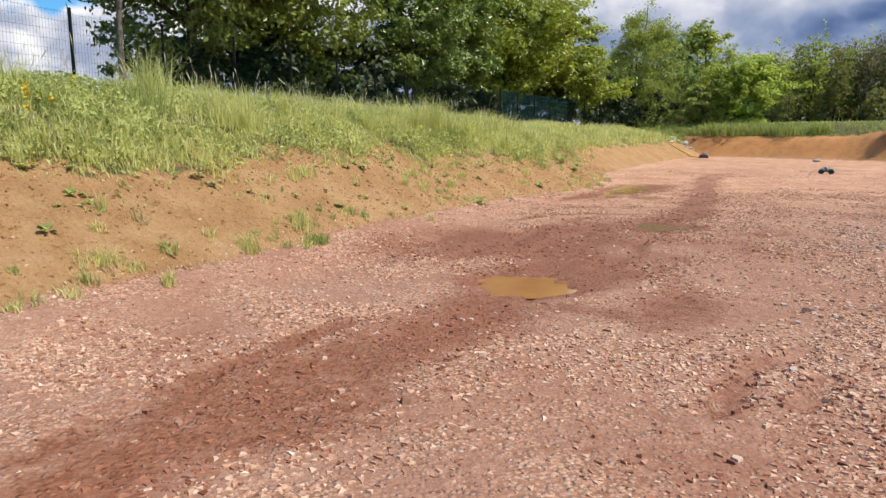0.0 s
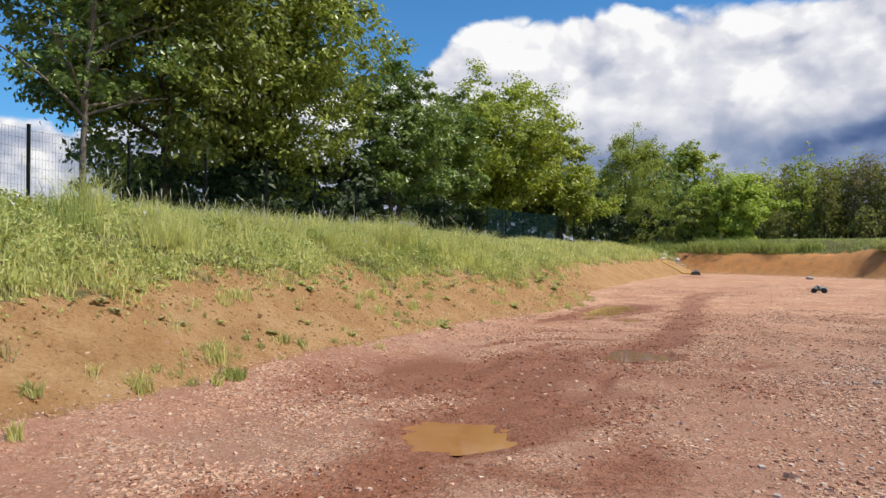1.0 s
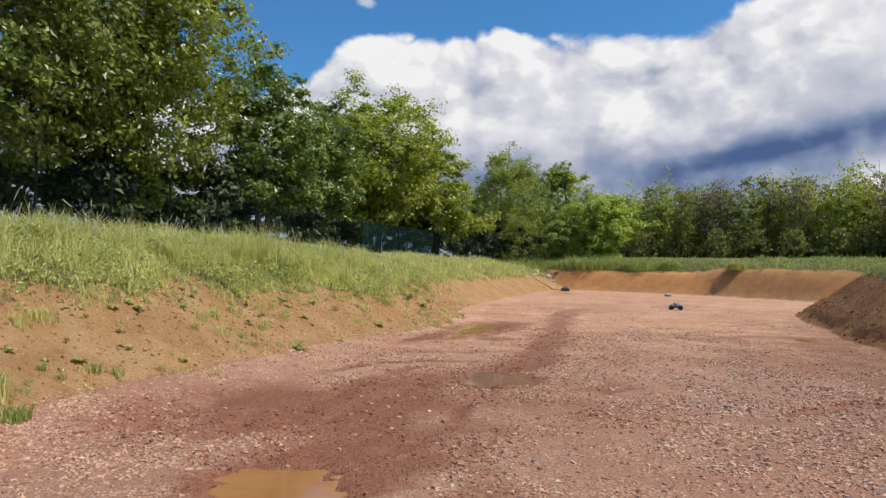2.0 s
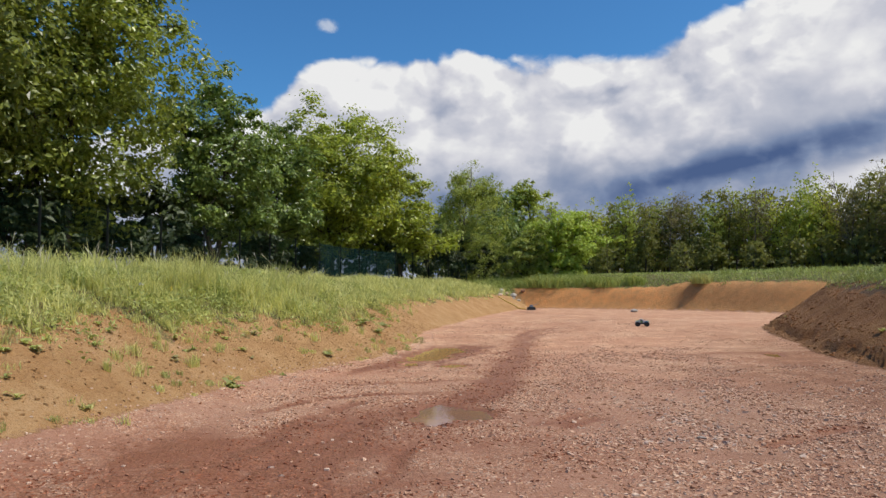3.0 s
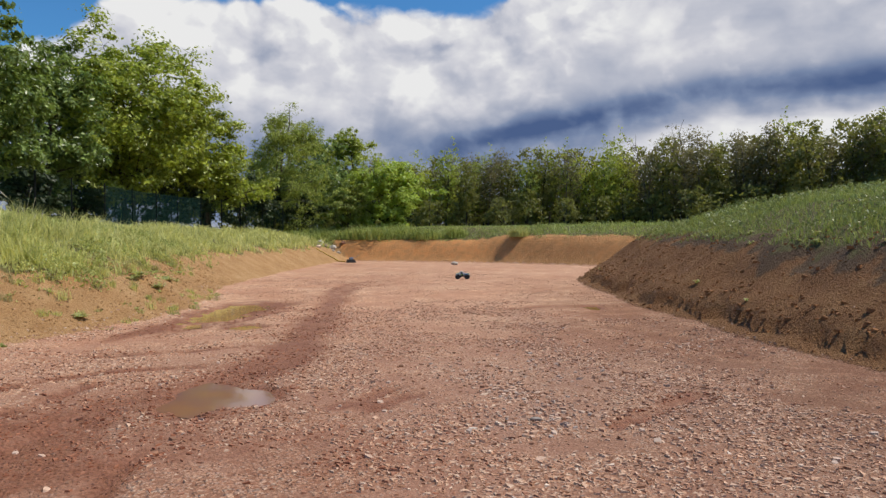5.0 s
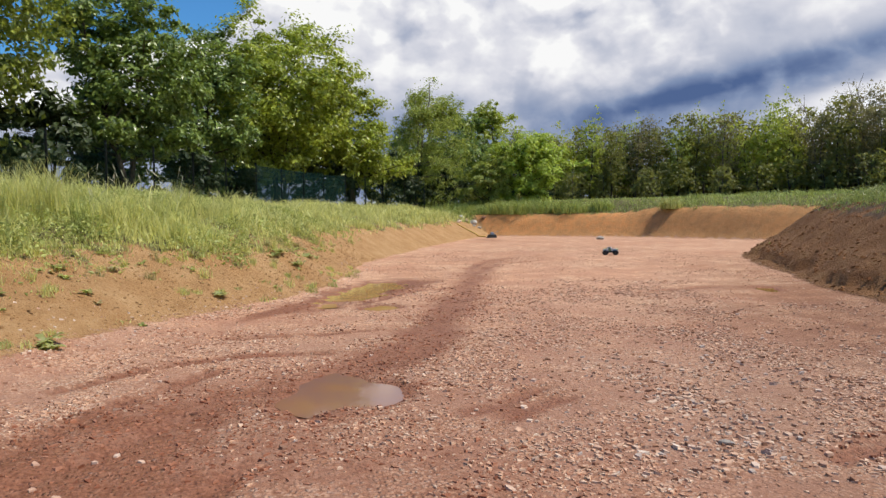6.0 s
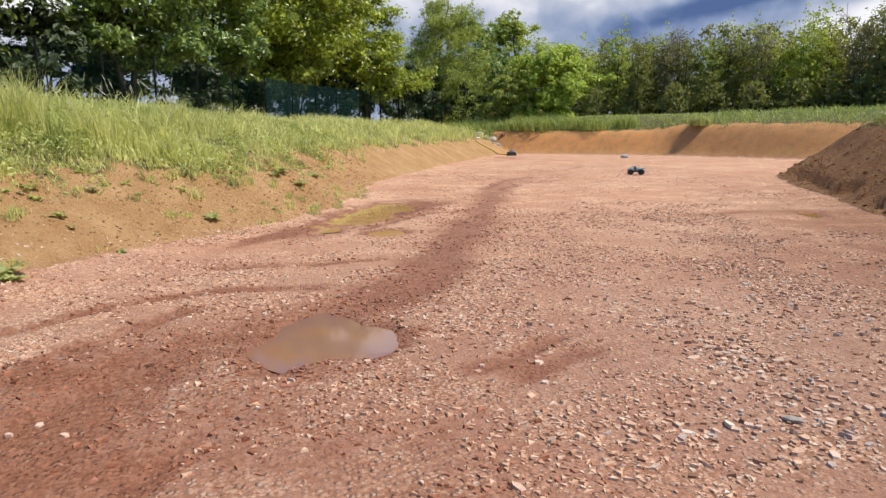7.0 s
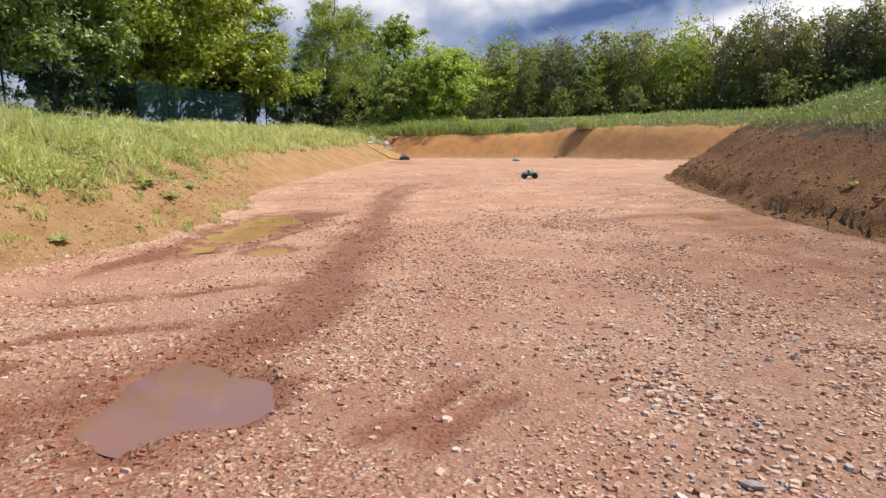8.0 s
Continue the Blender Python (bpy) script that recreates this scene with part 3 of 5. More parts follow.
def land(x, y):
    """Height and surface masks at points of the plan."""
    x, y = np.asarray(x, float), np.asarray(y, float)
    wob = (fbm(x * 0.9, y * 0.9, 3, 1) - 0.5) * 0.45 + (fbm(x * 0.25, y * 0.25, 2, 4) - 0.5) * 0.5
    near = np.exp(-((x - 6) ** 2 + (y - 20) ** 2) / 60 ** 2)
    dl = signed(x, y, LEFT_RING) + wob * 0.7
    df = signed(x, y, FAR_RING) + wob * 0.12 + (fbm(x * 1.2, y * 1.2, 4, 3) - 0.5) * 0.08
    dm = signed(x, y, MOUND_RING) + wob * 0.8
    rise = np.interp(y, [11, 17], [0.2, 0.05])
    hl = np.interp(dl, [-0.8, 0, 0.25, 1.5, 2.9, 6, 10, 60, 400], [0, 0.0, 0.18, 0.90, 1.36, 1.86, 1.98, 2.0, 1.2]) + np.interp(dl, [1.5, 3.2, 12, 30], [0, 0.15, 0.15, 0]) * np.interp(y, [19, 30], [1, 0]) + rise * np.clip(dl / 0.8 + 1, 0, 1)
    hf = np.interp(df, [-0.4, 0, 0.95, 1.35, 2.1, 6, 40, 52, 75, 500], [0, 0.05, 1.15, 1.42, 1.55, 2.0, 2.55, 2.75, 5.2, 8])
    hf = hf * np.interp(x, [23.9, 25.3], [1.0, 1.2])
    hm = np.interp(dm, [-0.8, 0, 0.5, 1.9, 2.3, 4.5, 9, 40, 500], [0, 0.05, 0.30, 1.42, 1.64, 2.42, 3.05, 3.5, 4.2])
    z = np.maximum(np.maximum(hl, hf), hm)
    pit = np.clip(-np.maximum(np.maximum(dl, df), dm) / 0.5, 0, 1)
    # roughness of the surfaces
    clod = fbm(x * 3.1, y * 3.1, 4, 2) - 0.5
    z += near * (0.030 * (fbm(x * 0.8, y * 0.8, 3, 5) - 0.5) + 0.022 * (fbm(x * 4.5, y * 4.5, 3, 3) - 0.5)) * pit
    slope = (1 - pit)
    bank = dl > 0
    rough = np.interp(dl, [0, 0.9, 1.8], [0.05, 0.07, 0.16])
    z += near * slope * np.clip(z / 0.4, 0, 1) * (np.where(bank, rough, np.where(df > dm, 0.09, 0.035)) * clod + np.where(bank, 0.05, np.where(df > dm, 0.08, 0.03)) * (fbm(x * 7.5, y * 7.5, 3, 6) - 0.5))
    # a slumped, cracked ledge along the lower part of the mound
    crack = dm - 0.30 + (fbm(x * 1.3, y * 1.3, 4, 6) - 0.5) * 0.5
    torn = np.clip(fbm(x * 0.8, y * 0.8, 3, 2) * 5 - 1.7, 0, 1) * np.clip(1.4 - np.abs(dm - 0.4) / 0.5, 0, 1)
    z += near * torn * (0.12 * np.clip(crack / 0.10, 0, 1) - 0.08 * np.clip(1 - np.abs(crack + 0.05) / 0.09, 0, 1)) * (dm > -0.1)
    wet = np.zeros(x.shape)
    for px, py, ax, ay, turn, deep in PUDDLES:
        c, s = np.cos(radians(turn)), np.sin(radians(turn))
        u, v = ((x - px) * c + (y - py) * s) / ax, (-(x - px) * s + (y - py) * c) / ay
        r = np.sqrt(u * u + v * v) + (fbm(x * 2.7, y * 2.7, 3, 2) - 0.5) * 1.2 + (fbm(x * 6.0, y * 6.0, 3, 5) - 0.5) * 1.0
        z -= deep * np.clip(1.35 - r, 0, 0.75) * 1.5 * np.clip(pit + 0.3, 0, 1)
        wet = np.maximum(wet, np.clip(2.1 - r, 0, 1) * 0.95)
    shift = fbm(x * 0.7, y * 0.7, 4, 6) - 0.5
    dt = np.minimum(np.minimum(along(x, y, WET_TRACK) + shift * 1.3, along(x, y, WHEEL_WAY) + shift * 0.7), along(x, y, TURN_WAY) + shift * 1.4 + 0.32)
    wet = np.maximum(wet, np.clip(1.2 - dt / 0.68, 0, 1) * np.clip(0.45 + 1.2 * fbm(x * 1.5, y * 1.5, 4, 1), 0, 1) * np.interp(y, [3, 8, 24, 32], [0.95, 1.0, 0.8, 0.25]))
    stain = np.clip(fbm(x * 0.33, y * 0.33, 4, 4) * 3.2 - 1.55, 0, 1) * np.interp(x - 0.4 * y, [-4, 0, 2.5], [0.75, 0.6, 0.25])
    stain = np.maximum(stain, 1.0 * np.clip(1.7 - np.hypot((x - 1.3) / 1.5, (y - 9.7) / 1.1) - (fbm(x * 1.2, y * 1.2, 3, 7) - 0.5) * 1.6, 0, 1))
    for px, py, ax, ay, turn in WET_SPOTS:
        c, s = np.cos(radians(turn)), np.sin(radians(turn))
        u, v = ((x - px) * c + (y - py) * s) / ax, (-(x - px) * s + (y - py) * c) / ay
        stain = np.maximum(stain, np.clip(1.6 - np.hypot(u, v) - (fbm(x * 1.6, y * 1.6, 4, 3) - 0.5) * 1.6, 0, 1))
    wet = np.maximum(wet, stain * np.clip(pit, 0, 1))
    z -= 0.018 * np.clip(1 - dt / 0.5, 0, 1) * pit
    for rut in RUTS:
        d = along(x, y, rut) + (fbm(x * 6, y * 6, 2, 5) - 0.5) * 0.06
        z -= 0.055 * np.clip(1.1 - d / 0.10, 0, 1) * np.clip(2.5 * fbm(x * 2, y * 2, 2, 3) - 0.3, 0, 1)
        # dark mud colour along the ruts also stands in for shadow in their depth
        wet = np.maximum(wet, np.clip(1.4 - d / 0.14, 0, 1) * np.clip(2.5 * fbm(x * 1.1, y * 1.1, 3, 4) - 0.05, 0, 1))
    wet *= np.clip(pit + 0.35, 0, 1)
    soil = np.clip(np.maximum(np.maximum(dl / 0.3 + 0.5, df / 0.3 + 0.6), dm / 0.3 + 0.5), 0, 1)
    edge = (fbm(x * 1.3, y * 1.3, 3, 7) - 0.5) + 0.6 * (fbm(x * 4.0, y * 4.0, 3, 1) - 0.5)
    turf = np.maximum(np.maximum((dl - 1.6 + edge * 1.7) / 0.7, (df - 1.5 + edge * 1.0) / 0.7), (dm - np.interp(y, [10.5, 16, 19], [1.55, 2.1, 2.4]) + edge * 1.1) / 0.6)
    loam = np.clip(dm / 0.4 + 0.8, 0, 1) * (dm > df) * (dm > dl)
    far_red = np.clip(df + 0.5, 0, 1) * (df > dl)
    loam = np.maximum(loam, far_red * np.clip(fbm(x * 0.6, y * 0.9, 3, 3) * 3 - 1.3, 0, 0.25))
    rust = np.clip(df + 0.6, 0, 1) * (df > dl) * np.interp(x, [23.6, 24.6], [1.0, 0.65])
    land.humus = np.clip((dm - np.interp(y, [10.5, 16, 19], [1.15, 1.6, 1.9]) + edge * 1.2) / 0.4, 0, 1) * (dm > df) * (dm > dl)
    land.rust, land.packed = rust, np.clip((dm + 4.2) / 3.2 + (fbm(x * 0.5, y * 0.5, 3, 2) - 0.5) * 0.8, 0, 1) * np.interp(y, [16, 26], [1, 0.15])
    return z, soil, np.clip(wet, 0, 1), np.clip(turf + 0.5, 0, 1), loam, dl, df, dm


def ground_z(x, y):
    return float(land(np.array([x]), np.array([y]))[0][0])


def spaced(fine0, fine1, step, mid1, step2, out0, out1, grow=1.22):
    c = list(np.arange(fine0, fine1, step)) + list(np.arange(fine1, mid1, step2))
    g, p = step2, mid1
    while p < out1:
        c.append(p)
        g *= grow
        p += g
    c.append(out1)
    g, p, low = step, fine0, []
    while p > out0:
        g *= grow
        p -= g
        low.append(max(p, out0))
    return np.array(low[::-1] + c)


def make_ground():
    xs = spaced(-5.5, 19.5, 0.11, 27, 0.25, -1700, 1700)
    ys = spaced(2.0, 28.0, 0.11, 54, 0.25, -1700, 1700)
    X, Y = np.meshgrid(xs, ys, indexing="ij")
    z, soil, wet, turf, loam, *_ = land(X.ravel(), Y.ravel())
    nx, ny = X.shape
    i, j = np.meshgrid(np.arange(nx - 1), np.arange(ny - 1), indexing="ij")
    a = (i * ny + j).ravel()
    quads = np.stack([a, a + ny, a + ny + 1, a + 1], 1)
    me = mesh_np("ground", np.stack([X.ravel(), Y.ravel(), z], 1), [quads], M_GROUND, None, True)
    for name, val in (("soil", soil), ("wet", wet), ("turf", turf), ("loam", loam), ("rust", land.rust), ("packed", land.packed), ("humus", land.humus)):
        at = me.attributes.new(name, "FLOAT", "POINT")
        at.data.foreach_set("value", val.astype(np.float32))
    return tagged(new("ground", me), "reddish gravel pit floor between ochre earth banks and grass", "ground", kind="structure")


GROUND = make_ground()

for k, (px, py, ax, ay, turn, deep) in enumerate(PUDDLES):
    r = np.linspace(0, 1, 7)[1:]
    a = np.linspace(0, 2 * np.pi, 40, endpoint=False)
    c, s = np.cos(radians(turn)), np.sin(radians(turn))
    u, v = 1.35 * ax * np.outer(r, np.cos(a)), 1.35 * ay * np.outer(r, np.sin(a))
    rim = np.stack([px + u * c - v * s, py + u * s + v * c], -1).reshape(-1, 2)
    base = np.median(land(rim[-40:, 0], rim[-40:, 1])[0])
    level = min(base - 0.022, -0.022 if k != 3 else -0.012)
    verts = np.concatenate([[[px, py, level]], np.column_stack([rim, np.full(len(rim), level)])])
    jn = (np.arange(40) + 1) % 40
    tris = np.stack([np.zeros(40, int), 1 + np.arange(40), 1 + jn], 1)
    quads = np.concatenate([np.stack([1 + q * 40 + np.arange(40), 1 + (q + 1) * 40 + np.arange(40), 1 + (q + 1) * 40 + jn, 1 + q * 40 + jn], 1) for q in range(5)])
    tagged(new("puddle", mesh_np("puddle", verts, [quads, tris], (M_WATER, M_WATER_RED_SKY, M_WATER_PALE, M_WATER_PALE, M_WATER)[k], None, True)),
           "shallow reddish puddle in the gravel, tinted mauve for reflected sky" if k == 1 else "shallow ochre muddy puddle in the red gravel", "puddle", "puddles in the gravel", "structure")


# ---------------------------------------------------------------- trees
def leaf_quads(centres, size, rng, droop=0.0, narrow=0.55, facing=None):
    """Small folded leaves: four corners each; they turn at random about the way that they face."""
    n = len(centres)
    nn = rng.normal(size=(n, 3)) if facing is None else facing + rng.normal(0, 0.55, (n, 3))
    nn /= np.linalg.norm(nn, axis=1)[:, None] + 1e-9
    d = rng.normal(size=(n, 3))
    d[:, 2] -= droop
    d -= nn * (d * nn).sum(1)[:, None]
    d /= np.linalg.norm(d, axis=1)[:, None] + 1e-9
    e = np.cross(nn, d)
    s = size * rng.uniform(0.6, 1.4, (n, 1))
    up = nn * s * 0.12
    v = np.stack([centres - d * s * 0.5, centres + e * s * 0.5 * narrow + up, centres + d * s * 0.5, centres - e * s * 0.5 * narrow + up], 1)
    return v.reshape(-1, 3), np.arange(4 * n).reshape(-1, 4)


def make_tree(name, at, height, radius, leaves, leaf_size, leaf_mat, bark, seed, clear=0.18, stems=1, lobes=0.45, droop=0.0, limbs=11,
              squash=1.0, cluster=48, bare=0.0, label="", category="tree", group="", narrow=0.55, low=0.12, trunk_r=None, base=None, under=0.35, lift=0.75, twiggy=0.5, steady=1.0, clump=0.58, twigs=4, round_limb=6):
    rng = np.random.RandomState(seed)
    wood = Heap()
    tips = []
    rt = trunk_r or (0.016 * height + 0.03)
    for s in range(stems):
        lean = rng.normal(0, 0.04 + 0.08 * (stems > 1), 2)
        h = height * (0.94 if s == 0 else rng.uniform(0.65, 0.9))
        f = np.linspace(0, 1, 9)
        wig = np.cumsum(rng.normal(0, 0.018 * height, (9, 2)), 0) * f[:, None]
        p = np.column_stack([lean[0] * h * f + wig[:, 0] + (s > 0) * rng.normal(0, 0.3), lean[1] * h * f + wig[:, 1] + (s > 0) * rng.normal(0, 0.3), h * f - 0.15])
        rr = rt / (1 + 0.4 * (stems - 1)) * (1 - 0.9 * f) + 0.008
        rr[0] *= 1.35
        wood.add(*tube(p, rr, 9 if round_limb > 3 else 5))
        tips.append(p[6:])
        for _ in range(limbs):
            g = rng.uniform(clear + 0.02, 0.93)
            o = np.array([np.interp(g, f, p[:, k]) for k in range(3)])
            az = rng.uniform(0, 2 * np.pi)
            reach = radius * (0.35 + 0.75 * np.sin(np.pi * min(1, 0.18 + 0.8 * g)) ** 0.7) * rng.uniform(0.6, 1.0)
            up = rng.uniform(0.25, 0.9) * reach * (1 - 0.9 * droop)
            q = np.linspace(0, 1, 6)
            side = rng.normal(0, 0.10 * reach, 2)
            l = o + np.column_stack([np.cos(az) * reach * q + side[0] * q * q, np.sin(az) * reach * q + side[1] * q * q, up * q * (1.25 - 0.45 * q)])
            l0 = np.interp(g, f, rr) * 0.62
            wood.add(*tube(l, l0 * (1 - 0.88 * q) + 0.004, round_limb))
            tips.append(l[2:])
            for _ in range(twigs):
                w = rng.uniform(0.3, 0.95)
                b0 = np.array([np.interp(w, q, l[:, k]) for k in range(3)])
                dr = rng.normal(0, 1, 3)
                dr[2] = abs(dr[2]) * 0.6 - droop
                dr = dr / np.linalg.norm(dr) * reach * rng.uniform(0.25, 0.5)
                tw = b0 + np.outer(np.linspace(0, 1, 4), dr) + rng.normal(0, 0.03 * reach, (4, 3)) * np.linspace(0, 1, 4)[:, None]
                wood.add(*tube(tw, np.linspace(l0 * 0.35, 0.004, 4), min(4, round_limb)))
                tips.append(tw[1:])
    tips = np.concatenate(tips)
    # clusters of leaves: along the twigs, and scattered in an uneven crown
    n = max(20, leaves // cluster)
    lobe = rng.normal(size=(14, 3))
    lobe /= np.linalg.norm(lobe, axis=1)[:, None]
    lobe_h = rng.uniform(-1, 1, 14) * lobes
    d = rng.normal(size=(n, 3))
    d /= np.linalg.norm(d, axis=1)[:, None]
    reach = 1 + (np.exp(5 * (d @ lobe.T - 1)) * lobe_h).sum(1)
    rad = rng.uniform(0.12, 1.0, n) ** 0.42 * reach * rng.choice([1.0, 1.12], n, p=[0.9, 0.1])
    mid, half = height * (1 + low) / 2, height * (1 - low) / 2
    sway = np.array([tips[:, 0].mean(), tips[:, 1].mean(), 0])
    zz = d[:, 2] * rad
    belly = 1.0 - 0.30 * np.clip(zz, 0, 1) ** 1.5 * squash - under * np.clip(-zz, 0, 1) ** 1.3
    cen = np.column_stack([d[:, 0] * rad * radius * belly, d[:, 1] * rad * radius * belly, mid + half * zz]) + sway
    pick = rng.uniform(size=n) < twiggy
    tp = tips[rng.randint(0, len(tips), n)] + rng.normal(0, 0.035 * radius, (n, 3))
    cen = np.where(pick[:, None], tp, cen)
    cen = cen[cen[:, 2] > height * low * 0.6]
    if bare:
        cen = cen[rng.uniform(size=len(cen)) > bare]
    spread = clump * (0.085 * radius + 0.10) * rng.uniform(0.5, 1.5, (len(cen), 1, 1))
    pts = (cen[:, None] + rng.normal(0, 1, (len(cen), cluster, 3)) * spread * np.array([1, 1, 0.6])).reshape(-1, 3)
    out = pts - (sway + np.array([0, 0, mid]))
    out = out / (np.linalg.norm(out, axis=1)[:, None] + 1e-6)
    puff = (pts - np.repeat(cen, cluster, 0)) / np.repeat(spread[:, 0], cluster, 0)
    facing = steady * (0.45 * out + 0.35 * puff + np.array([0, 0, lift]))
    if droop:
        pts[:, 2] -= np.abs(rng.normal(0, droop * 0.5, len(pts)))
    crown = Heap()
    crown.add(*leaf_quads(pts, leaf_size, rng, droop * 2, narrow, facing))
    root = new(name)
    root.location = (at[0], at[1], (ground_z(*at) if base is None else base) - 0.05)
    child("trunk", wood.mesh("trunk", bark, True), root)
    child("crown", crown.mesh("crown", leaf_mat), root)
    root.rotation_euler = (0, 0, 0)
    return tagged(root, label, category, group)


TREES = "trees behind the fence"
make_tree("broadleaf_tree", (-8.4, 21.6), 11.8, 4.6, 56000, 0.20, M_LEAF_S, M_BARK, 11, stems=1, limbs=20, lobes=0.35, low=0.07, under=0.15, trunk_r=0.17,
          label="tall dense dark green broadleaf tree behind the fence, leaf colour darkened for shade", group=TREES)
make_tree("broadleaf_tree", (-6.2, 26.4), 11.8, 4.3, 54000, 0.20, M_LEAF_A, M_BARK, 12, stems=2, limbs=14, lobes=0.3, low=0.06, under=0.45,
          label="tall dense broadleaf tree with leaves almost down to the grass", group=TREES)
make_tree("dark_green_tree", (-2.6, 33.6), 8.8, 2.7, 28000, 0.21, M_LEAF_B, M_BARK, 14, stems=2, lobes=0.55, low=0.06, limbs=12, under=0.4,
          label="slim dark green tree with an uneven top behind the fence", group=TREES)
make_tree("dark_green_tree", (-0.65, 43.0), 9.2, 2.7, 20000, 0.23, M_LEAF_B, M_BARK, 23, stems=2, lobes=0.45, low=0.05, limbs=12, under=0.35,
          label="dark green tree between taller ones behind the fence", group=TREES)
make_tree("spreading_tree", (2.9, 48.6), 11.0, 5.0, 46000, 0.25, M_LEAF_C, M_BARK, 15, stems=3, limbs=12, lobes=0.35, low=0.06, under=0.4,
          label="wide spreading tree with fresh yellow green leaves behind the fence", group=TREES)
make_tree("spreading_tree", (7.9, 52.8), 8.6, 3.8, 25000, 0.25, M_LEAF_C, M_BARK, 16, stems=2, limbs=10, low=0.02, under=0.3,
          label="low spreading tree with fresh green leaves at the bank", group=TREES)
make_tree("willow_tree", (13.6, 59.0), 10.4, 3.5, 26000, 0.23, M_LEAF_D, M_BARK_PALE, 17, stems=2, droop=0.5, narrow=0.32, lobes=0.5, low=0.0,
          label="feathery pale green willow with drooping twigs", group=TREES)
make_tree("round_tree", (25.6, 76.0), 11.6, 3.7, 16000, 0.30, M_LEAF_C, M_BARK, 18, low=0.0, label="round topped green tree at the edge of the field", group=TREES)
make_tree("round_tree", (19.5, 70.0), 9.5, 3.7, 14000, 0.30, M_LEAF_B, M_BARK, 22, low=0.0, label="dark green tree filling the gap behind the willow", group=TREES)
make_tree("leafy_bush", (21.7, 55.0), 5.8, 2.7, 16000, 0.25, M_LEAF_E, M_BARK, 19, stems=3, low=-0.1, lobes=0.3, squash=0.7,
          label="bright green rounded bush at the end of the bank", category="bush", group=TREES)
make_tree("flowering_bush", (18.4, 54.9), 4.2, 1.8, 9000, 0.18, M_LEAF_D, M_BARK, 20, stems=3, low=-0.08,
          label="loose pale green bush beside the larger bush", category="bush", group=TREES)
make_tree("young_tree", (-8.3, 17.0), 7.6, 2.2, 1800, 0.15, M_LEAF_B, M_BARK_PALE, 21, limbs=14, clear=0.3, low=0.3, trunk_r=0.085,
          label="slender young tree with nearly bare grey branches by the fence", group=TREES)
# bushes behind the trunks, their leaf colour darkened to stand for crown shade
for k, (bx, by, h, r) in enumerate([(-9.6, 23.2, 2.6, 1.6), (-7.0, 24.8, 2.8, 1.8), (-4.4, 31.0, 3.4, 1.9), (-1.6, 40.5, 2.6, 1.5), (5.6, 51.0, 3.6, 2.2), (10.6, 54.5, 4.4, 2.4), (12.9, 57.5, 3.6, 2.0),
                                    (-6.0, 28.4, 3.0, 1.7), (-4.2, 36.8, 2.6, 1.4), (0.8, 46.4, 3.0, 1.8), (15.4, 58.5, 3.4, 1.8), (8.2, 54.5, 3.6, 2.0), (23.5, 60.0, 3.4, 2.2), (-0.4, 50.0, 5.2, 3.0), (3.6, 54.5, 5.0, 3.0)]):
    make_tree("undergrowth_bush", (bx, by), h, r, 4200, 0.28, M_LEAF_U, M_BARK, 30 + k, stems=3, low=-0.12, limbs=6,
              label="undergrowth bush below the trees, shade put into its dark leaf colour", category="bush", group="undergrowth behind the fence")

# far wood across the field
WOODS = [make_tree("forest_tree", (0, 900 + 30 * k), h, r, n, ls, mt, M_BARK_PALE if b else M_BARK, 50 + k, limbs=lm, lobes=0.3, low=lo, cluster=6, under=0.3, base=0, bare=b, lift=0.35, squash=-0.5, twiggy=0.25, steady=0.8, narrow=0.75,
                   clump=1.0, trunk_r=0.13, twigs=tw, round_limb=3, label=lb, group="wood across the field")
         for k, (h, r, n, ls, mt, lo, b, lm, tw, lb) in enumerate([
             (12.6, 2.0, 1700, 0.32, M_WOOD_2, 0.10, 0.0, 6, 2, "tall green forest tree in spring leaf"),
             (11.8, 2.0, 1700, 0.32, M_WOOD_1, 0.08, 0.0, 6, 2, "olive green forest tree in spring leaf"),
             (12.4, 2.2, 1800, 0.27, M_WOOD_3, 0.08, 0.05, 9, 3, "brownish forest tree barely in leaf"),
             (11.0, 2.3, 1800, 0.32, M_WOOD_4, 0.02, 0.0, 6, 2, "broad yellow green forest tree in spring leaf"),
             (14.5, 2.8, 900, 0.24, M_WOOD_3, 0.35, 0.85, 20, 6, "bare branched forest tree rising above the wood"),
             (5.2, 2.3, 1000, 0.38, M_WOOD_5, -0.25, 0.0, 6, 2, "low dark olive shrub under the trees of the wood")])]
wrng = np.random.RandomState(91)
spots = []
for row, dist in enumerate((91, 93, 95.5, 98, 100.5, 103.5, 106.5)):
    step = (4.4, 2.5, 2.5, 2.6, 2.6, 2.6, 2.6)[row]
    az = 9.0 + row * 0.7
    while az < 60:
        spots.append((az, dist + wrng.uniform(-1.4, 1.4), row))
        az += math.degrees(step / dist) * wrng.uniform(0.7, 1.3)
used = set()
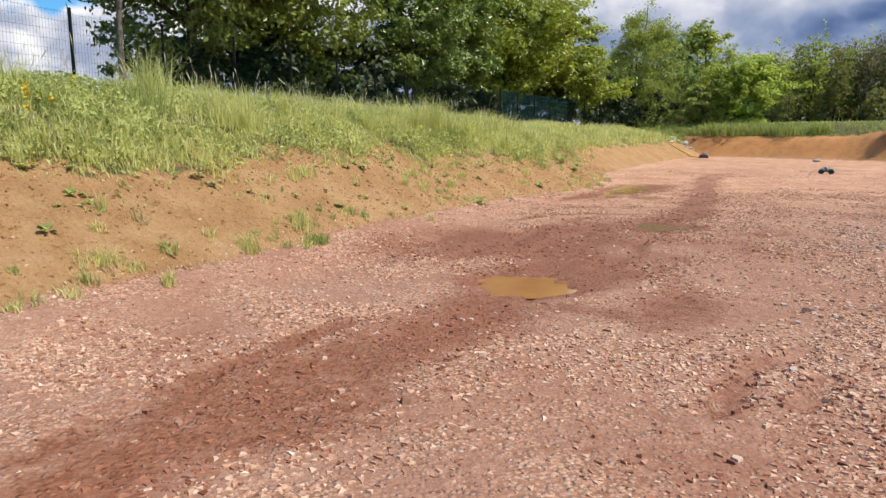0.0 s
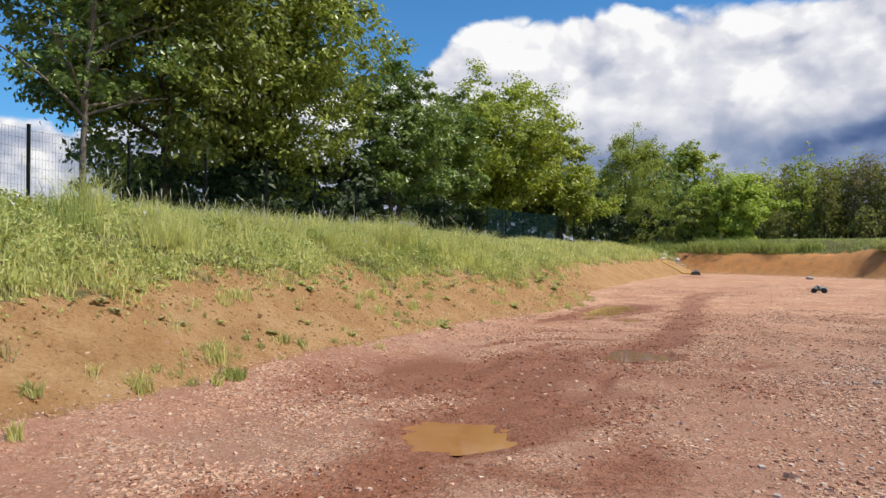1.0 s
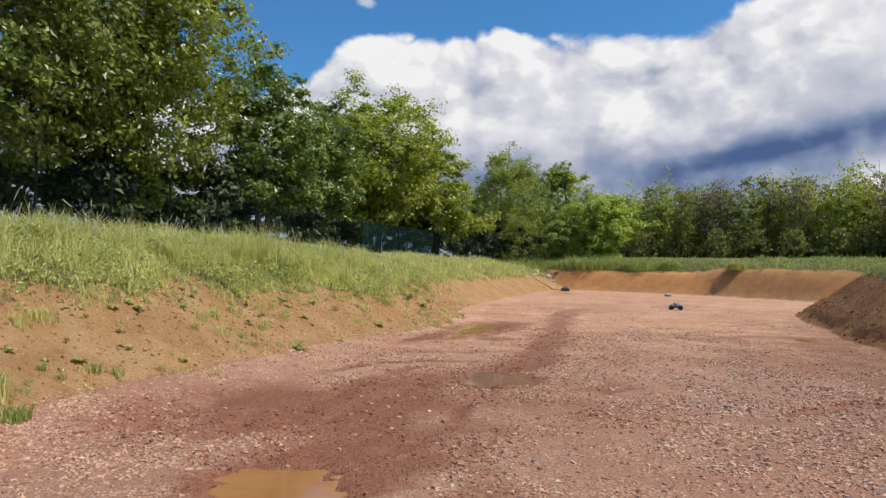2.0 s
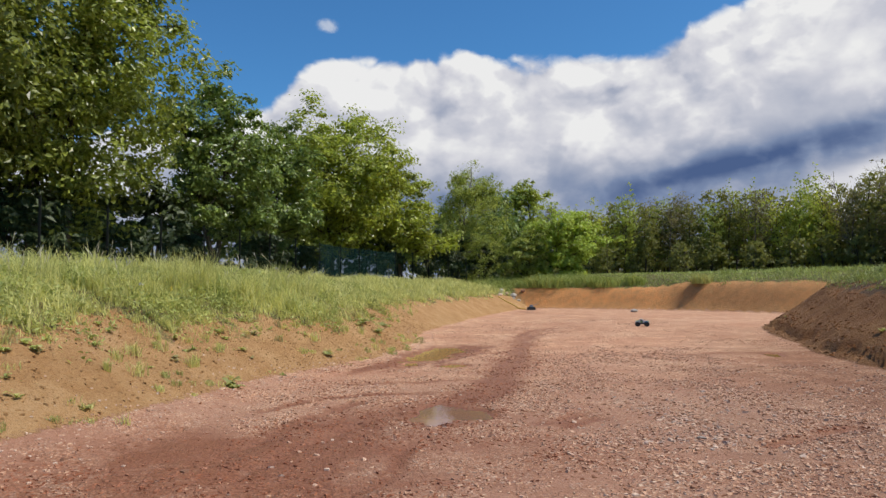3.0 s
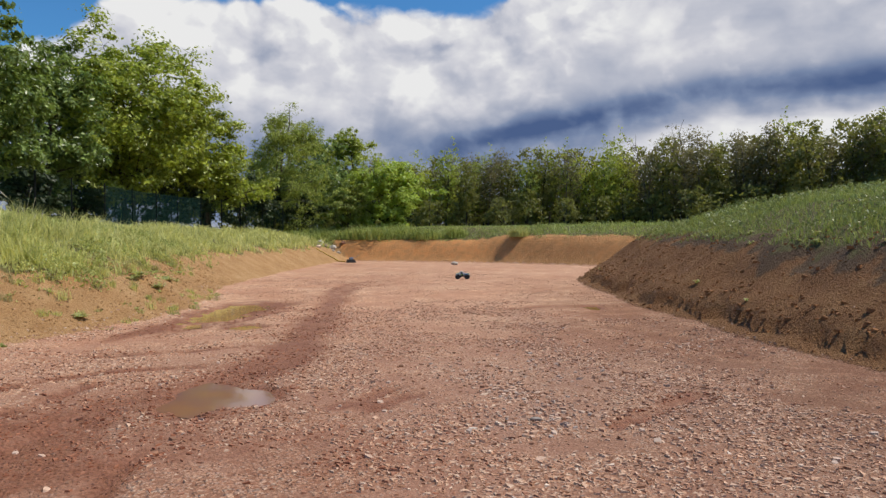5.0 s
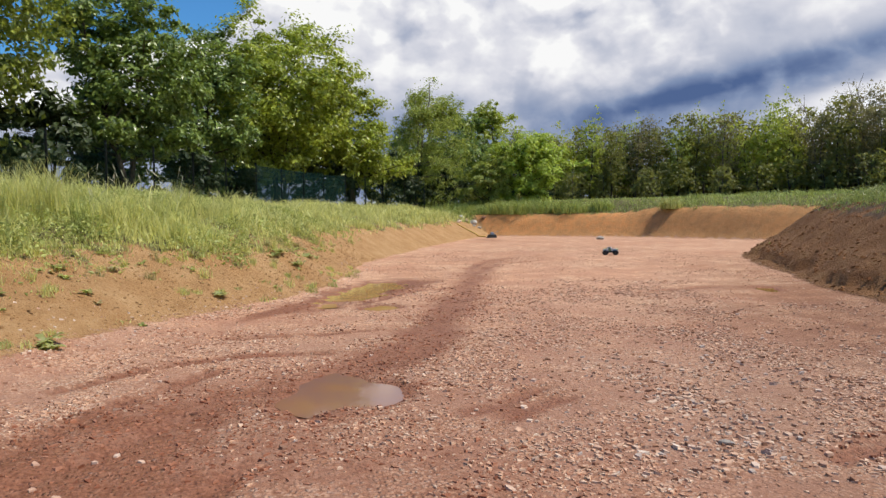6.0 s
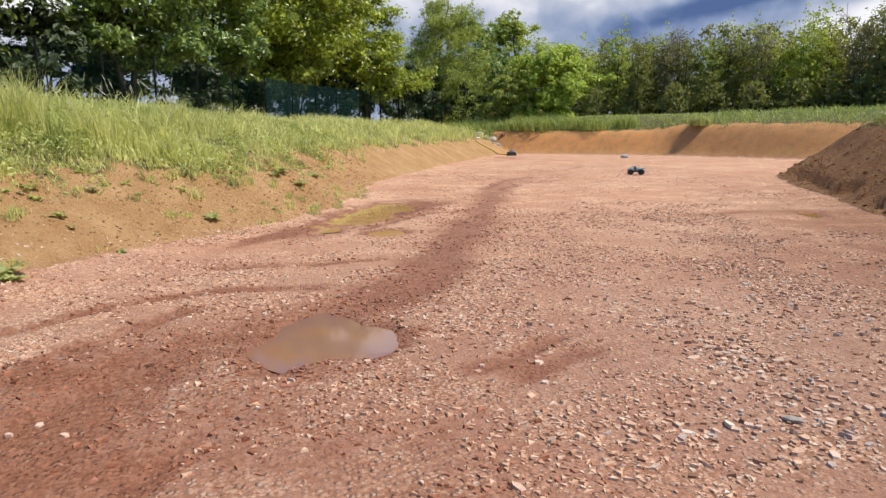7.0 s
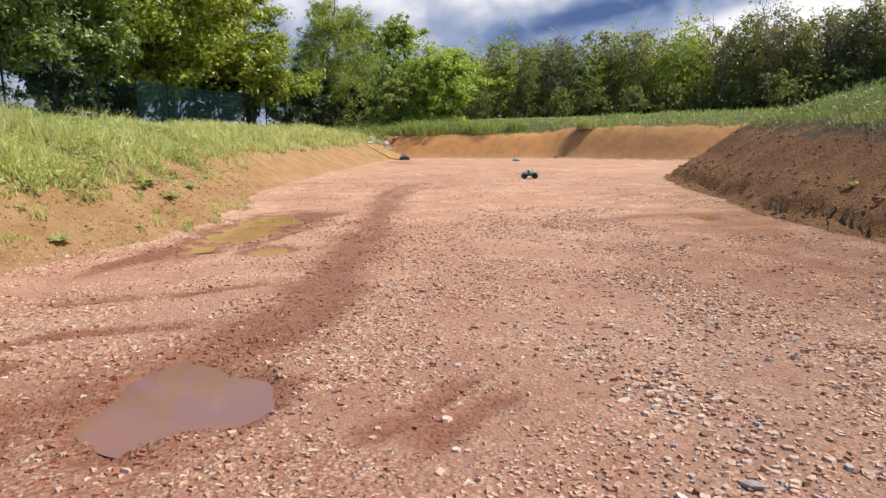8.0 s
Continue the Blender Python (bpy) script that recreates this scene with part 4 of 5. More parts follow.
for az, dist, row in spots:
    x, y = dist * math.sin(radians(az)) + 2, dist * math.cos(radians(az)) + 4
    # past 40 degrees more dark kinds stand in for cloud shade on the wood
    kind = int(wrng.choice([0, 1, 2, 3], p=[0.28, 0.32, 0.24, 0.16] if az < 40 else [0.14, 0.42, 0.34, 0.10])) if 0 < row < 5 else 5
    if row == 2 and 42 < az < 46.5:
        kind = 4
    sc = wrng.uniform(0.78, 1.03) * (1.25 if row > 4 else 1.0) * float(np.interp(az, [20, 32, 42, 50, 60], [0.90, 0.93, 1.0, 1.08, 1.16]))
    if kind == 4:
        sc *= 1.12
    m = pose(x, y, ground_z(x, y) - 0.1, 0, 0, wrng.uniform(0, 360))
    if kind not in used:
        used.add(kind)
        WOODS[kind].matrix_basis = m @ Matrix.Diagonal((sc, sc, sc, 1))
    else:
        o = copy_thing(WOODS[kind], m)
        o.scale = (sc, sc, sc)


# ---------------------------------------------------------------- fence
FENCE = [(-17.0, -4.8), (-8.65, 15.5), (-3.4, 27.0), (0.84, 35.8), (3.16, 41.2), (5.5, 44.9), (9.8, 50.8), (13.5, 55.0)]


def make_fence():
    root = tagged(new("mesh_fence"), "green wire mesh fence with dark posts along the bank top", "fence")
    pts, d = [], 0.0
    line = [Vector((*p, 0)) for p in FENCE]
    step = 2.5
    for a, b in zip(line, line[1:]):
        length = (b - a).length
        n = max(1, round(length / step))
        pts += [a.lerp(b, k / n) for k in range(n)]
    pts.append(line[-1])
    post = join_bm(box_bm(0.06, 0.06, 2.1, (0, 0, 1.0), 0.006), box_bm(0.066, 0.066, 0.02, (0, 0, 2.06), 0.004))
    pm = bpy.data.meshes.new("post")
    post.to_mesh(pm)
    post.free()
    pm.materials.append(M_POST)

    def wire_mesh(thick, gap, name, coat):
        h = Heap()
        cube = np.array([[a, b, c] for a in (0, 1) for b in (-.5, .5) for c in (0, 1)], float)
        cq = np.array([[0, 1, 3, 2], [4, 6, 7, 5], [0, 4, 5, 1], [2, 3, 7, 6], [0, 2, 6, 4], [1, 5, 7, 3]])
        for u in np.arange(0.03, 0.99, gap / 2.5):
            h.add(cube * (thick / 2.5, thick, 1.85) + (u, 0, 0.06), cq)
        for w in np.arange(0.08, 1.95, 0.2):
            h.add(cube * (0.96, thick * 1.4, thick * 1.4) + (0.02, 0, w), cq)
        return h.mesh(name, coat)
    wires, dense = wire_mesh(0.0028, 0.075, "wire_panel", M_FENCE), wire_mesh(0.008, 0.040, "dense_panel", M_FENCE_TEAL)
    for k, p in enumerate(pts):
        z = ground_z(p.x, p.y)
        child("post", pm, root, "", Matrix.Translation((p.x, p.y, z - 0.05)))
        if k + 1 < len(pts):
            q = pts[k + 1]
            zq = ground_z(q.x, q.y)
            vec = q - p
            L = vec.length
            m = Matrix.Translation((p.x, p.y, z)) @ Matrix.Rotation(math.atan2(vec.y, vec.x), 4, "Z") @ Matrix.Diagonal((L, 1, 1, 1))
            m[2][0] = zq - z
            close = 39.5 < (p.y + q.y) / 2 < 46
            tagged(child("wire_panel", dense if close else wires, root, "densely woven green panel" if close else "", m), kind="stuff")
    return root


make_fence()


# ---------------------------------------------------------------- grass and weeds
def blades(px, py, pz, height, width, rng, lean=1.05, wind=(-0.2, 0.08)):
    """Curved tapering blades: five corners each."""
    n = len(px)
    a = rng.uniform(0, 2 * np.pi, n)
    h = height * rng.uniform(0.55, 1.25, n)
    k = rng.uniform(0.1, 1.0, n) * lean
    dx, dy = np.cos(a) * k + wind[0] * rng.uniform(0.3, 1.2, n), np.sin(a) * k + wind[1]
    b = rng.uniform(0, 2 * np.pi, n)
    sx, sy = np.cos(b) * width * 0.5, np.sin(b) * width * 0.5
    base = np.column_stack([px, py, pz - 0.02])
    sv = np.column_stack([sx, sy, np.zeros(n)])
    mid = base + np.column_stack([dx * h * 0.3, dy * h * 0.3, h * 0.58])
    tip = base + np.column_stack([dx * h, dy * h, h * np.sqrt(np.clip(1 - 0.55 * (dx ** 2 + dy ** 2), 0.2, 1))])
    v = np.stack([base - sv, base + sv, mid + sv * 0.8, mid - sv * 0.8, tip], 1).reshape(-1, 3)
    o = 5 * np.arange(n)[:, None]
    return v, o + np.array([0, 1, 2, 3]), o + np.array([3, 2, 4])


def scatter(count, x0, x1, y0, y1, keep, rng):
    """Random points of the plan, kept by their surface masks."""
    x, y = rng.uniform(x0, x1, count), rng.uniform(y0, y1, count)
    z, soil, wet, turf, loam, dl, df, dm = land(x, y)
    ok = keep(x, y, turf, dl, df, dm, rng.uniform(size=count))
    return x[ok], y[ok], z[ok]


def turf_mesh(name, label, mat, jobs, seed):
    rng = np.random.RandomState(seed)
    h = Heap()
    for count, area, keep, tall, wide in jobs:
        x, y, z = scatter(count, *area, keep, rng)
        hh = tall * (0.1 + 1.8 * fbm(x * 1.1, y * 1.1, 3, 3))
        turf = land(x, y)[3]
        h.add(*blades(x, y, z, hh * np.clip(0.25 + 0.8 * turf, 0.25, 1), wide * rng.uniform(0.6, 1.6, len(x)), rng))
    return tagged(new(name, h.mesh(name, mat)), label, "grass", kind="stuff")


def on_left(x, y, turf, dl, df, dm, u):
    return (dl > 1.2) & (dl < 7) & (u < np.clip((turf - 0.2) * 1.6, 0, 1) * np.clip(fbm(x * 2.6, y * 2.6, 3, 4) * 4.5 - 1.3, 0.2, 1))


def on_left_thin(x, y, turf, dl, df, dm, u):
    return (dl > 0.6) & (dl < 2.4) & (u < np.clip(dl - 0.4, 0.1, 1) * np.clip(fbm(x * 2.2, y * 2.2, 3, 1) * 6 - 3.1, 0, 1))


def on_mound(x, y, turf, dl, df, dm, u):
    return (dm > 1.9) & (u < np.clip((turf - 0.3) * 1.6, 0, 1)) & (df < 0)


def in_clumps(x, y, turf, dl, df, dm, u):
    return (dl > 1.5) & (dl < 6.5) & (u < np.clip(fbm(x * 1.1, y * 1.1, 3, 2) * 5 - 2.1, 0, 1) * np.clip((turf - 0.2) * 1.6, 0, 1))


def on_mound_clumps(x, y, turf, dl, df, dm, u):
    return (dm > 2.0) & (u < np.clip(fbm(x * 0.9, y * 0.9, 3, 5) * 5 - 2.1, 0, 1)) & (df < 0)


def on_far(x, y, turf, dl, df, dm, u):
    return (df > 0.9) & (u < np.clip((turf - 0.2) * 1.6, 0, 1))


turf_mesh("meadow_grass", "long sunlit yellow green meadow grass on the bank", M_GRASS,
          [(100000, (-9, 3.5, 3.5, 20), on_left, 0.21, 0.014), (70000, (-9, 3.5, 3.5, 20), in_clumps, 0.40, 0.013), (50000, (-6, 8, 16, 34), on_left, 0.30, 0.018),
           (20000, (-6, 8, 16, 34), in_clumps, 0.5, 0.018), (50000, (0, 17, 30, 56), on_left, 0.36, 0.035), (70000, (-6, 6, 4, 26), on_left_thin, 0.15, 0.011)], 5)
turf_mesh("mound_grass", "green grass and weeds on top of the earth mound", M_GRASS_MOUND,
          [(60000, (10, 26, 6, 27), on_mound, 0.15, 0.015), (22000, (10, 26, 6, 27), on_mound_clumps, 0.28, 0.013)], 6)
turf_mesh("field_grass", "lush green grass along the far bank and field edge", M_GRASS_LUSH,
          [(36000, (14, 42, 28, 64), on_far, 0.13, 0.04), (14000, (14, 21.5, 46, 58), on_far, 0.6, 0.035), (6000, (22.5, 36, 28, 46), on_far, 0.3, 0.035)], 8)


def meadow_leaves(name, label, mat, area, count, keep, size, tall, seed):
    """Broad leaves of herbs among the grass."""
    rng = np.random.RandomState(seed)
    x, y, z = scatter(count, *area, keep, rng)
    h = Heap()
    h.add(*leaf_quads(np.column_stack([x, y, z + tall * np.clip(land(x, y)[3] + 0.12, 0.12, 1) * rng.uniform(0.1, 1.0, len(x)) * (0.4 + 1.1 * fbm(x * 0.9, y * 0.9, 3, 4))]), size, rng, 0, 0.5))
    return tagged(new(name, h.mesh(name, mat)), label, "herbs", kind="stuff")


def herbs_left(x, y, turf, dl, df, dm, u):
    return (dl > 0.75) & (dl < 6) & (u < np.clip(fbm(x * 1.5, y * 1.5, 3, 5) * 5 - 2.0, 0, 1) * np.clip(turf * 1.3, 0.13 * np.clip(dl - 0.6, 0, 1), 1))


meadow_leaves("meadow_herbs", "broad leaved green herbs among the meadow grass", M_HERB, (-9, 8, 3.5, 30), 300000, herbs_left, 0.072, 0.34, 15)
meadow_leaves("mound_herbs", "broad leaved green herbs on top of the earth mound", M_HERB_DARK, (10, 30, 5, 28), 60000, on_mound_clumps, 0.085, 0.30, 16)


def seed_stalks():
    rng = np.random.RandomState(12)
    h = Heap()
    x, y, z = scatter(5000, -9, 7, 4, 36, lambda x, y, t, dl, df, dm, u: (dl > 2.6) & (dl < 5.2) & (y < 23) & (u < 0.9 * np.clip(fbm(x * .7, y * .7, 2, 6) * 4 - 1.6, 0, 1)), rng)
    for px, py, pz in zip(x, y, z):
        H = rng.uniform(0.38, 0.5) + 0.42 * rng.uniform() ** 2.5
        bend = rng.normal(-0.02, 0.17)
        q = np.linspace(0, 1, 5)
        p = np.column_stack([px + bend * H * q ** 2.2, py + rng.normal(0, 0.05) * q, pz + H * q])
        h.add(*tube(p, np.full(5, 0.0022), 3))
        e = p[-1]
        reach = rng.uniform(0.10, 0.18)
        head = np.column_stack([e[0] + bend * 2.2 * reach * q, np.full(5, e[1]), e[2] + reach * q - 0.01])
        h.add(*tube(head, 0.0075 * np.sin(np.pi * (0.12 + 0.8 * q)), 4))
    return tagged(new("grass_seed_heads", h.mesh("grass_seed_heads", M_STALK)), "tall pale grass stalks with seed heads on the bank", "grass", kind="stuff")


seed_stalks()


def make_tuft(name, at, height, width, count, mat, seed, label, category="grass tuft", group="tufts on the bank", blade=0.010):
    rng = np.random.RandomState(seed)
    a, r = rng.uniform(0, 2 * np.pi, count), width * rng.uniform(size=count) ** 0.8
    h = Heap()
    h.add(*blades(np.cos(a) * r, np.sin(a) * r, np.zeros(count), np.full(count, height), blade, rng, 0.8, (-0.1, 0)))
    ob = new(name, h.mesh(name, mat))
    ob.location = (at[0], at[1], ground_z(*at) - 0.005)
    return tagged(ob, label, category, group)


def make_rosette(at, size, count, mat, seed, label, tall=0.5):
    """A low weed: oval leaves on short stems round one root."""
    rng = np.random.RandomState(seed)
    h = Heap()
    v, quads, tris = [], [], []
    for k in range(count):
        a = rng.uniform(0, 2 * np.pi)
        up = rng.uniform(0.1, 1.0) * tall
        L = size * rng.uniform(0.6, 1.2)
        d = np.array([math.cos(a), math.sin(a), 0.0])
        s = np.array([-d[1], d[0], 0.0])
        w = L * rng.uniform(0.18, 0.32)
        v.append(d * L * 0.03)
        o = len(v)
        for f, ww, zz in ((0.35, 0.7, up * 0.7), (0.7, 1.0, up), (1.0, 0.05, up * 0.75)):
            c = d * L * f + np.array([0, 0, zz * L])
            v += [c - s * w * ww, c + s * w * ww]
        tris.append([o - 1, o + 1, o])
        quads += [[o, o + 1, o + 3, o + 2], [o + 2, o + 3, o + 5, o + 4]]
    h.add(np.array(v), np.array(quads), np.array(tris))
    ob = new("leafy_weed", h.mesh("leafy_weed", mat))
    ob.location = (at[0], at[1], ground_z(*at) - 0.005)
    return tagged(ob, label, "weed", "weeds on the earth bank")


make_tuft("grass_tuft", (-1.78, 8.36), 0.14, 0.16, 220, M_GRASS_LUSH, 1, "dense low bright green tuft at the foot of the bank")
make_tuft("grass_tuft", (-2.3, 7.35), 0.26, 0.14, 70, M_GRASS, 2, "upright yellowish grass tuft at the foot of the bank")
make_tuft("grass_tuft", (-1.98, 8.5), 0.30, 0.16, 90, M_GRASS, 3, "upright thin grass tuft beside a green one")
make_tuft("grass_tuft", (-3.2, 6.0), 0.16, 0.22, 120, M_GRASS, 4, "low spreading tuft between soil and gravel")
for k, (wx, wy, hh) in enumerate([(-0.7, 17.8, 0.95), (-1.1, 17.4, 0.9), (0.1, 18.4, 0.75), (-5.2, 11.6, 0.9), (-4.6, 12.6, 0.6), (-2.9, 14.6, 0.6), (-6.3, 9.6, 0.7), (-1.6, 16.4, 0.55), (1.0, 20.6, 0.5), (-3.8, 10.8, 0.5)]):
    make_tuft("tall_grass_clump", (wx, wy), hh, 0.34, 280, M_GRASS, 900 + k, "tall pale grass clump standing above the meadow", "grass tuft", "tall clumps on the bank")
crng = np.random.RandomState(31)
cx, cy, cz = scatter(400, -8, 4, 8, 24, lambda x, y, t, dl, df, dm, u: (dl > 2.4) & (dl < 4.6) & (u < 0.6), crng)
for k, (wx, wy) in enumerate(list(zip(cx, cy))[:34]):
    make_tuft("tall_grass_clump", (wx, wy), crng.uniform(0.42, 0.68), crng.uniform(0.16, 0.4), crng.randint(90, 200), M_GRASS_LUSH if k % 3 == 0 else M_GRASS, 940 + k,
              "green grass clump standing out of the meadow" if k % 3 == 0 else "tall pale grass clump standing above the meadow", "grass tuft", "tall clumps on the bank")
for k, (wx, wy, sz) in enumerate([(-1.76, 9.85, 0.10), (-0.92, 11.02, 0.09), (0.31, 13.9, 0.20), (0.42, 13.75, 0.15), (2.85, 20.4, 0.21), (2.75, 20.1, 0.18), (3.5, 21.9, 0.2), (3.2, 20.2, 0.16), (1.9, 17.2, 0.16)]):
    make_rosette((wx, wy), sz, 16 + int(40 * sz), M_WEED, 40 + k, "dark green leafy weed clinging to the ochre bank")
srng = np.random.RandomState(77)
sx, sy, sz_ = scatter(3200, -5, 6, 5, 27, lambda x, y, t, dl, df, dm, u: (dl > -0.3) & (dl < 1.9) & (u < 0.10 + 0.9 * np.clip(dl / 1.5, 0, 1) ** 1.6), srng)
for k, (wx, wy) in enumerate(list(zip(sx, sy))[:230]):
    if srng.uniform() < 0.55:
        make_rosette((wx, wy), srng.uniform(0.05, 0.12), srng.randint(9, 18), M_HERB if srng.uniform() < 0.6 else M_DRYWEED, 200 + k, "small green weed seedling on the ochre bank", 0.7)
    else:
        make_tuft("grass_tuft", (wx, wy), srng.uniform(0.09, 0.24), srng.uniform(0.05, 0.16), srng.randint(20, 60), M_GRASS if srng.uniform() < 0.6 else M_DRYWEED, 500 + k,
                  "thin grass tuft sprouting on the ochre bank")
mx, my, mz = scatter(500, 10, 24, 6, 26, lambda x, y, t, dl, df, dm, u: (dm > 0.3) & (dm < 2.6) & (u < 0.05 + 0.5 * np.clip(dm - 1.6, 0, 1)) & (df < 0), srng)
for k, (wx, wy) in enumerate(list(zip(mx, my))[:90]):
    make_rosette((wx, wy), srng.uniform(0.05, 0.13), srng.randint(10, 20), M_WEED if srng.uniform() < 0.7 else M_DRYWEED, 800 + k, "weed on the dark earth mound", 0.9)


def make_flower(name, at, height, mat, head, count, seed, label):
    rng = np.random.RandomState(seed)
    root = new(name)
    root.location = (at[0], at[1], ground_z(*at) - 0.01)
    q = np.linspace(0, 1, 5)
    p = np.column_stack([rng.normal(0, 0.08) * q ** 2, rng.normal(0, 0.08) * q ** 2, height * q])
    v, f = tube(p, np.full(5, 0.005), 4)
    child("stem", mesh_np("stem", v, [f], M_WEED), root)
    h = Heap()
    c = p[-1] + rng.normal(0, 0.4 * head, (count, 3)) * (1, 1, 1.4)
    h.add(*leaf_quads(c, head, rng, 0, 0.9))
    child("blossom", h.mesh("blossom", mat), root)
    return tagged(root, label, "flower", "flowers in the meadow")


frng = np.random.RandomState(5)
for k in range(9):
    make_flower("yellow_flower", (-4.75 + frng.uniform(-0.4, 0.5), 7.1 + frng.uniform(-0.5, 0.7)), frng.uniform(0.45, 0.8), M_FLOWER_Y, 0.045, 14, k, "tall stem with a cluster of bright yellow blossoms")
fx, fy, fz = scatter(900, -7, 3, 6, 22, lambda x, y, t, dl, df, dm, u: (dl > 2.0) & (dl < 4.6) & (u < 0.12), frng)
for k, (wx, wy) in enumerate(list(zip(fx, fy))[:44]):
    white = frng.uniform() < 0.7
    make_flower("white_flower" if white else "yellow_flower", (wx, wy), frng.uniform(0.28, 0.45), M_FLOWER_W if white else M_FLOWER_Y, 0.035, 7, 100 + k,
                "white seed head in the long grass" if white else "small yellow dandelion in the long grass")


# ---------------------------------------------------------------- model truck
def shell_material():
    m, N, b, out = material("patterned_shell")
    tc = N.add("ShaderNodeTexCoord")
    n = N.noise(tc.outputs["Object"], 17.0, 2.0, 0.5, 0.8)
    N.put(b.inputs["Base Color"], N.colours(n, ((0.42, (0.02, 0.02, 0.022)), (0.45, (0.02, 0.12, 0.22)), (0.48, (0.10, 0.12, 0.13)), (0.52, (0.42, 0.40, 0.38)), (0.62, (0.62, 0.60, 0.57)))))
    b.inputs["Roughness"].default_value = 0.3
    return m


M_SHELL = shell_material()


def make_truck(at, heading):
    root = tagged(new("toy_truck"), "lime green and blue remote controlled toy monster truck on gravel", "toy car")
    part("chassis", join_bm(box_bm(0.11, 0.34, 0.03, (0, 0, 0.10), 0.008), box_bm(0.09, 0.2, 0.04, (0, 0, 0.125), 0.008)), M_BLACK, root)
    for sy in (-1, 1):
        part("bumper", join_bm(box_bm(0.17, 0.025, 0.03, (0, sy * 0.225, 0.10), 0.006), box_bm(0.06, 0.07, 0.02, (0, sy * 0.19, 0.10), 0.005)), M_BLACK, root)
        part("axle", cyl_bm(0.012, 0.012, 0.30, (0, sy * 0.145, 0.078), Matrix.Rotation(radians(90), 4, "Y"), 10), M_BLACK, root)
        for sx in (-1, 1):
            part("shock_absorber", cyl_bm(0.012, 0.010, 0.11, (sx * 0.075, sy * 0.13, 0.13), Matrix.Rotation(radians(18 * sx), 4, "Y"), 10), M_STEEL, root)
    # body shell: bonnet, cab and bed, narrowing upwards
    prof = [(-0.225, 0.150, 0.195), (-0.21, 0.150, 0.215), (-0.08, 0.15, 0.225), (-0.05, 0.15, 0.228), (0.0, 0.15, 0.29), (0.075, 0.15, 0.292), (0.11, 0.15, 0.235), (0.20, 0.145, 0.215), (0.225, 0.145, 0.185)]
    bm = bmesh.new()
    rows = []
    for y, z0, z1 in prof:
        top = 0.085 if z1 > 0.25 else 0.115
        rows.append([bm.verts.new(c) for c in ((-0.125, y, z0), (-0.13, y, z0 + 0.4 * (z1 - z0)), (-top, y, z1), (top, y, z1), (0.13, y, z0 + 0.4 * (z1 - z0)), (0.125, y, z0))])
    for a, b in zip(rows, rows[1:]):
        for k in range(5):
            bm.faces.new((a[k], a[k + 1], b[k + 1], b[k]))
    bm.faces.new(rows[0][::-1])
    bm.faces.new(rows[-1])
    bmesh.ops.recalc_face_normals(bm, faces=bm.faces)
    bmesh.ops.bevel(bm, geom=[e for e in bm.edges], offset=0.006, segments=2, affect="EDGES", profile=0.6)
    shell = part("body_shell", bm, M_SHELL, root, "black, blue and pale patterned body shell")
    part("tail_panel", box_bm(0.215, 0.06, 0.012, (0, -0.19, 0.222), 0.004), M_LIME, shell, "lime green tail panel")
    part("bonnet_panel", box_bm(0.16, 0.085, 0.008, (0, 0.155, 0.2285), 0.003, 1, Matrix.Rotation(radians(-12), 4, "X")), M_LIME, shell, "lime green bonnet panel")
    part("roof_panel", box_bm(0.14, 0.07, 0.008, (0, 0.037, 0.2945), 0.003), M_WHITE, shell, "white roof panel")
    part("windscreen", box_bm(0.16, 0.004, 0.055, (0, 0.094, 0.266), 0.001, 1, Matrix.Rotation(radians(33), 4, "X")), M_BLACK, shell, "black windscreen")
    for sx in (-1, 1):
        part("door_panel", box_bm(0.006, 0.07, 0.03, (sx * 0.1275, 0.03, 0.186), 0.002, 1, Matrix.Rotation(radians(-8 * sx), 4, "Y")), M_LIME, shell, "lime green door panel")
        part("side_panel", box_bm(0.006, 0.08, 0.04, (sx * 0.1275, -0.12, 0.188), 0.002, 1, Matrix.Rotation(radians(-8 * sx), 4, "Y")), M_BLUE, shell, "bright blue side panel")
        part("side_window", box_bm(0.004, 0.07, 0.04, (sx * 0.1065, 0.03, 0.258), 0.001, 1, Matrix.Rotation(radians(-27 * sx), 4, "Y")), M_BLACK, shell, "black side window")
        part("roll_bar", box_bm(0.012, 0.012, 0.075, (sx * 0.09, -0.075, 0.255), 0.003), M_BLACK, shell, "black roll bar")
    bm2 = bmesh.new()
    ring = [(0.048, -0.042), (0.066, -0.044), (0.076, -0.034), (0.079, 0), (0.076, 0.034), (0.066, 0.044), (0.048, 0.042)]
    seg = 28
    vs = [[bm2.verts.new((r * math.cos(2 * math.pi * k / seg), r * math.sin(2 * math.pi * k / seg), w)) for r, w in ring] for k in range(seg)]
    for k in range(seg):
        for j in range(len(ring) - 1):
            bm2.faces.new((vs[k][j], vs[(k + 1) % seg][j], vs[(k + 1) % seg][j + 1], vs[k][j + 1]))
    lugs = [bm2]
    for k in range(18):
        for w in (-0.022, 0.022):
            t = Matrix.Rotation(2 * math.pi * (k + (w > 0) * 0.5) / 18, 4, "Z")
            lugs.append(box_bm(0.012, 0.014, 0.034, (0, 0, 0), 0.0, 1, t @ Matrix.Translation((0.079, 0, w))))
    tb = join_bm(*lugs)
    bmesh.ops.recalc_face_normals(tb, faces=tb.faces)
    tm = bpy.data.meshes.new("tyre")
    tb.to_mesh(tm)
    tb.free()
    tm.materials.append(M_RUBBER)
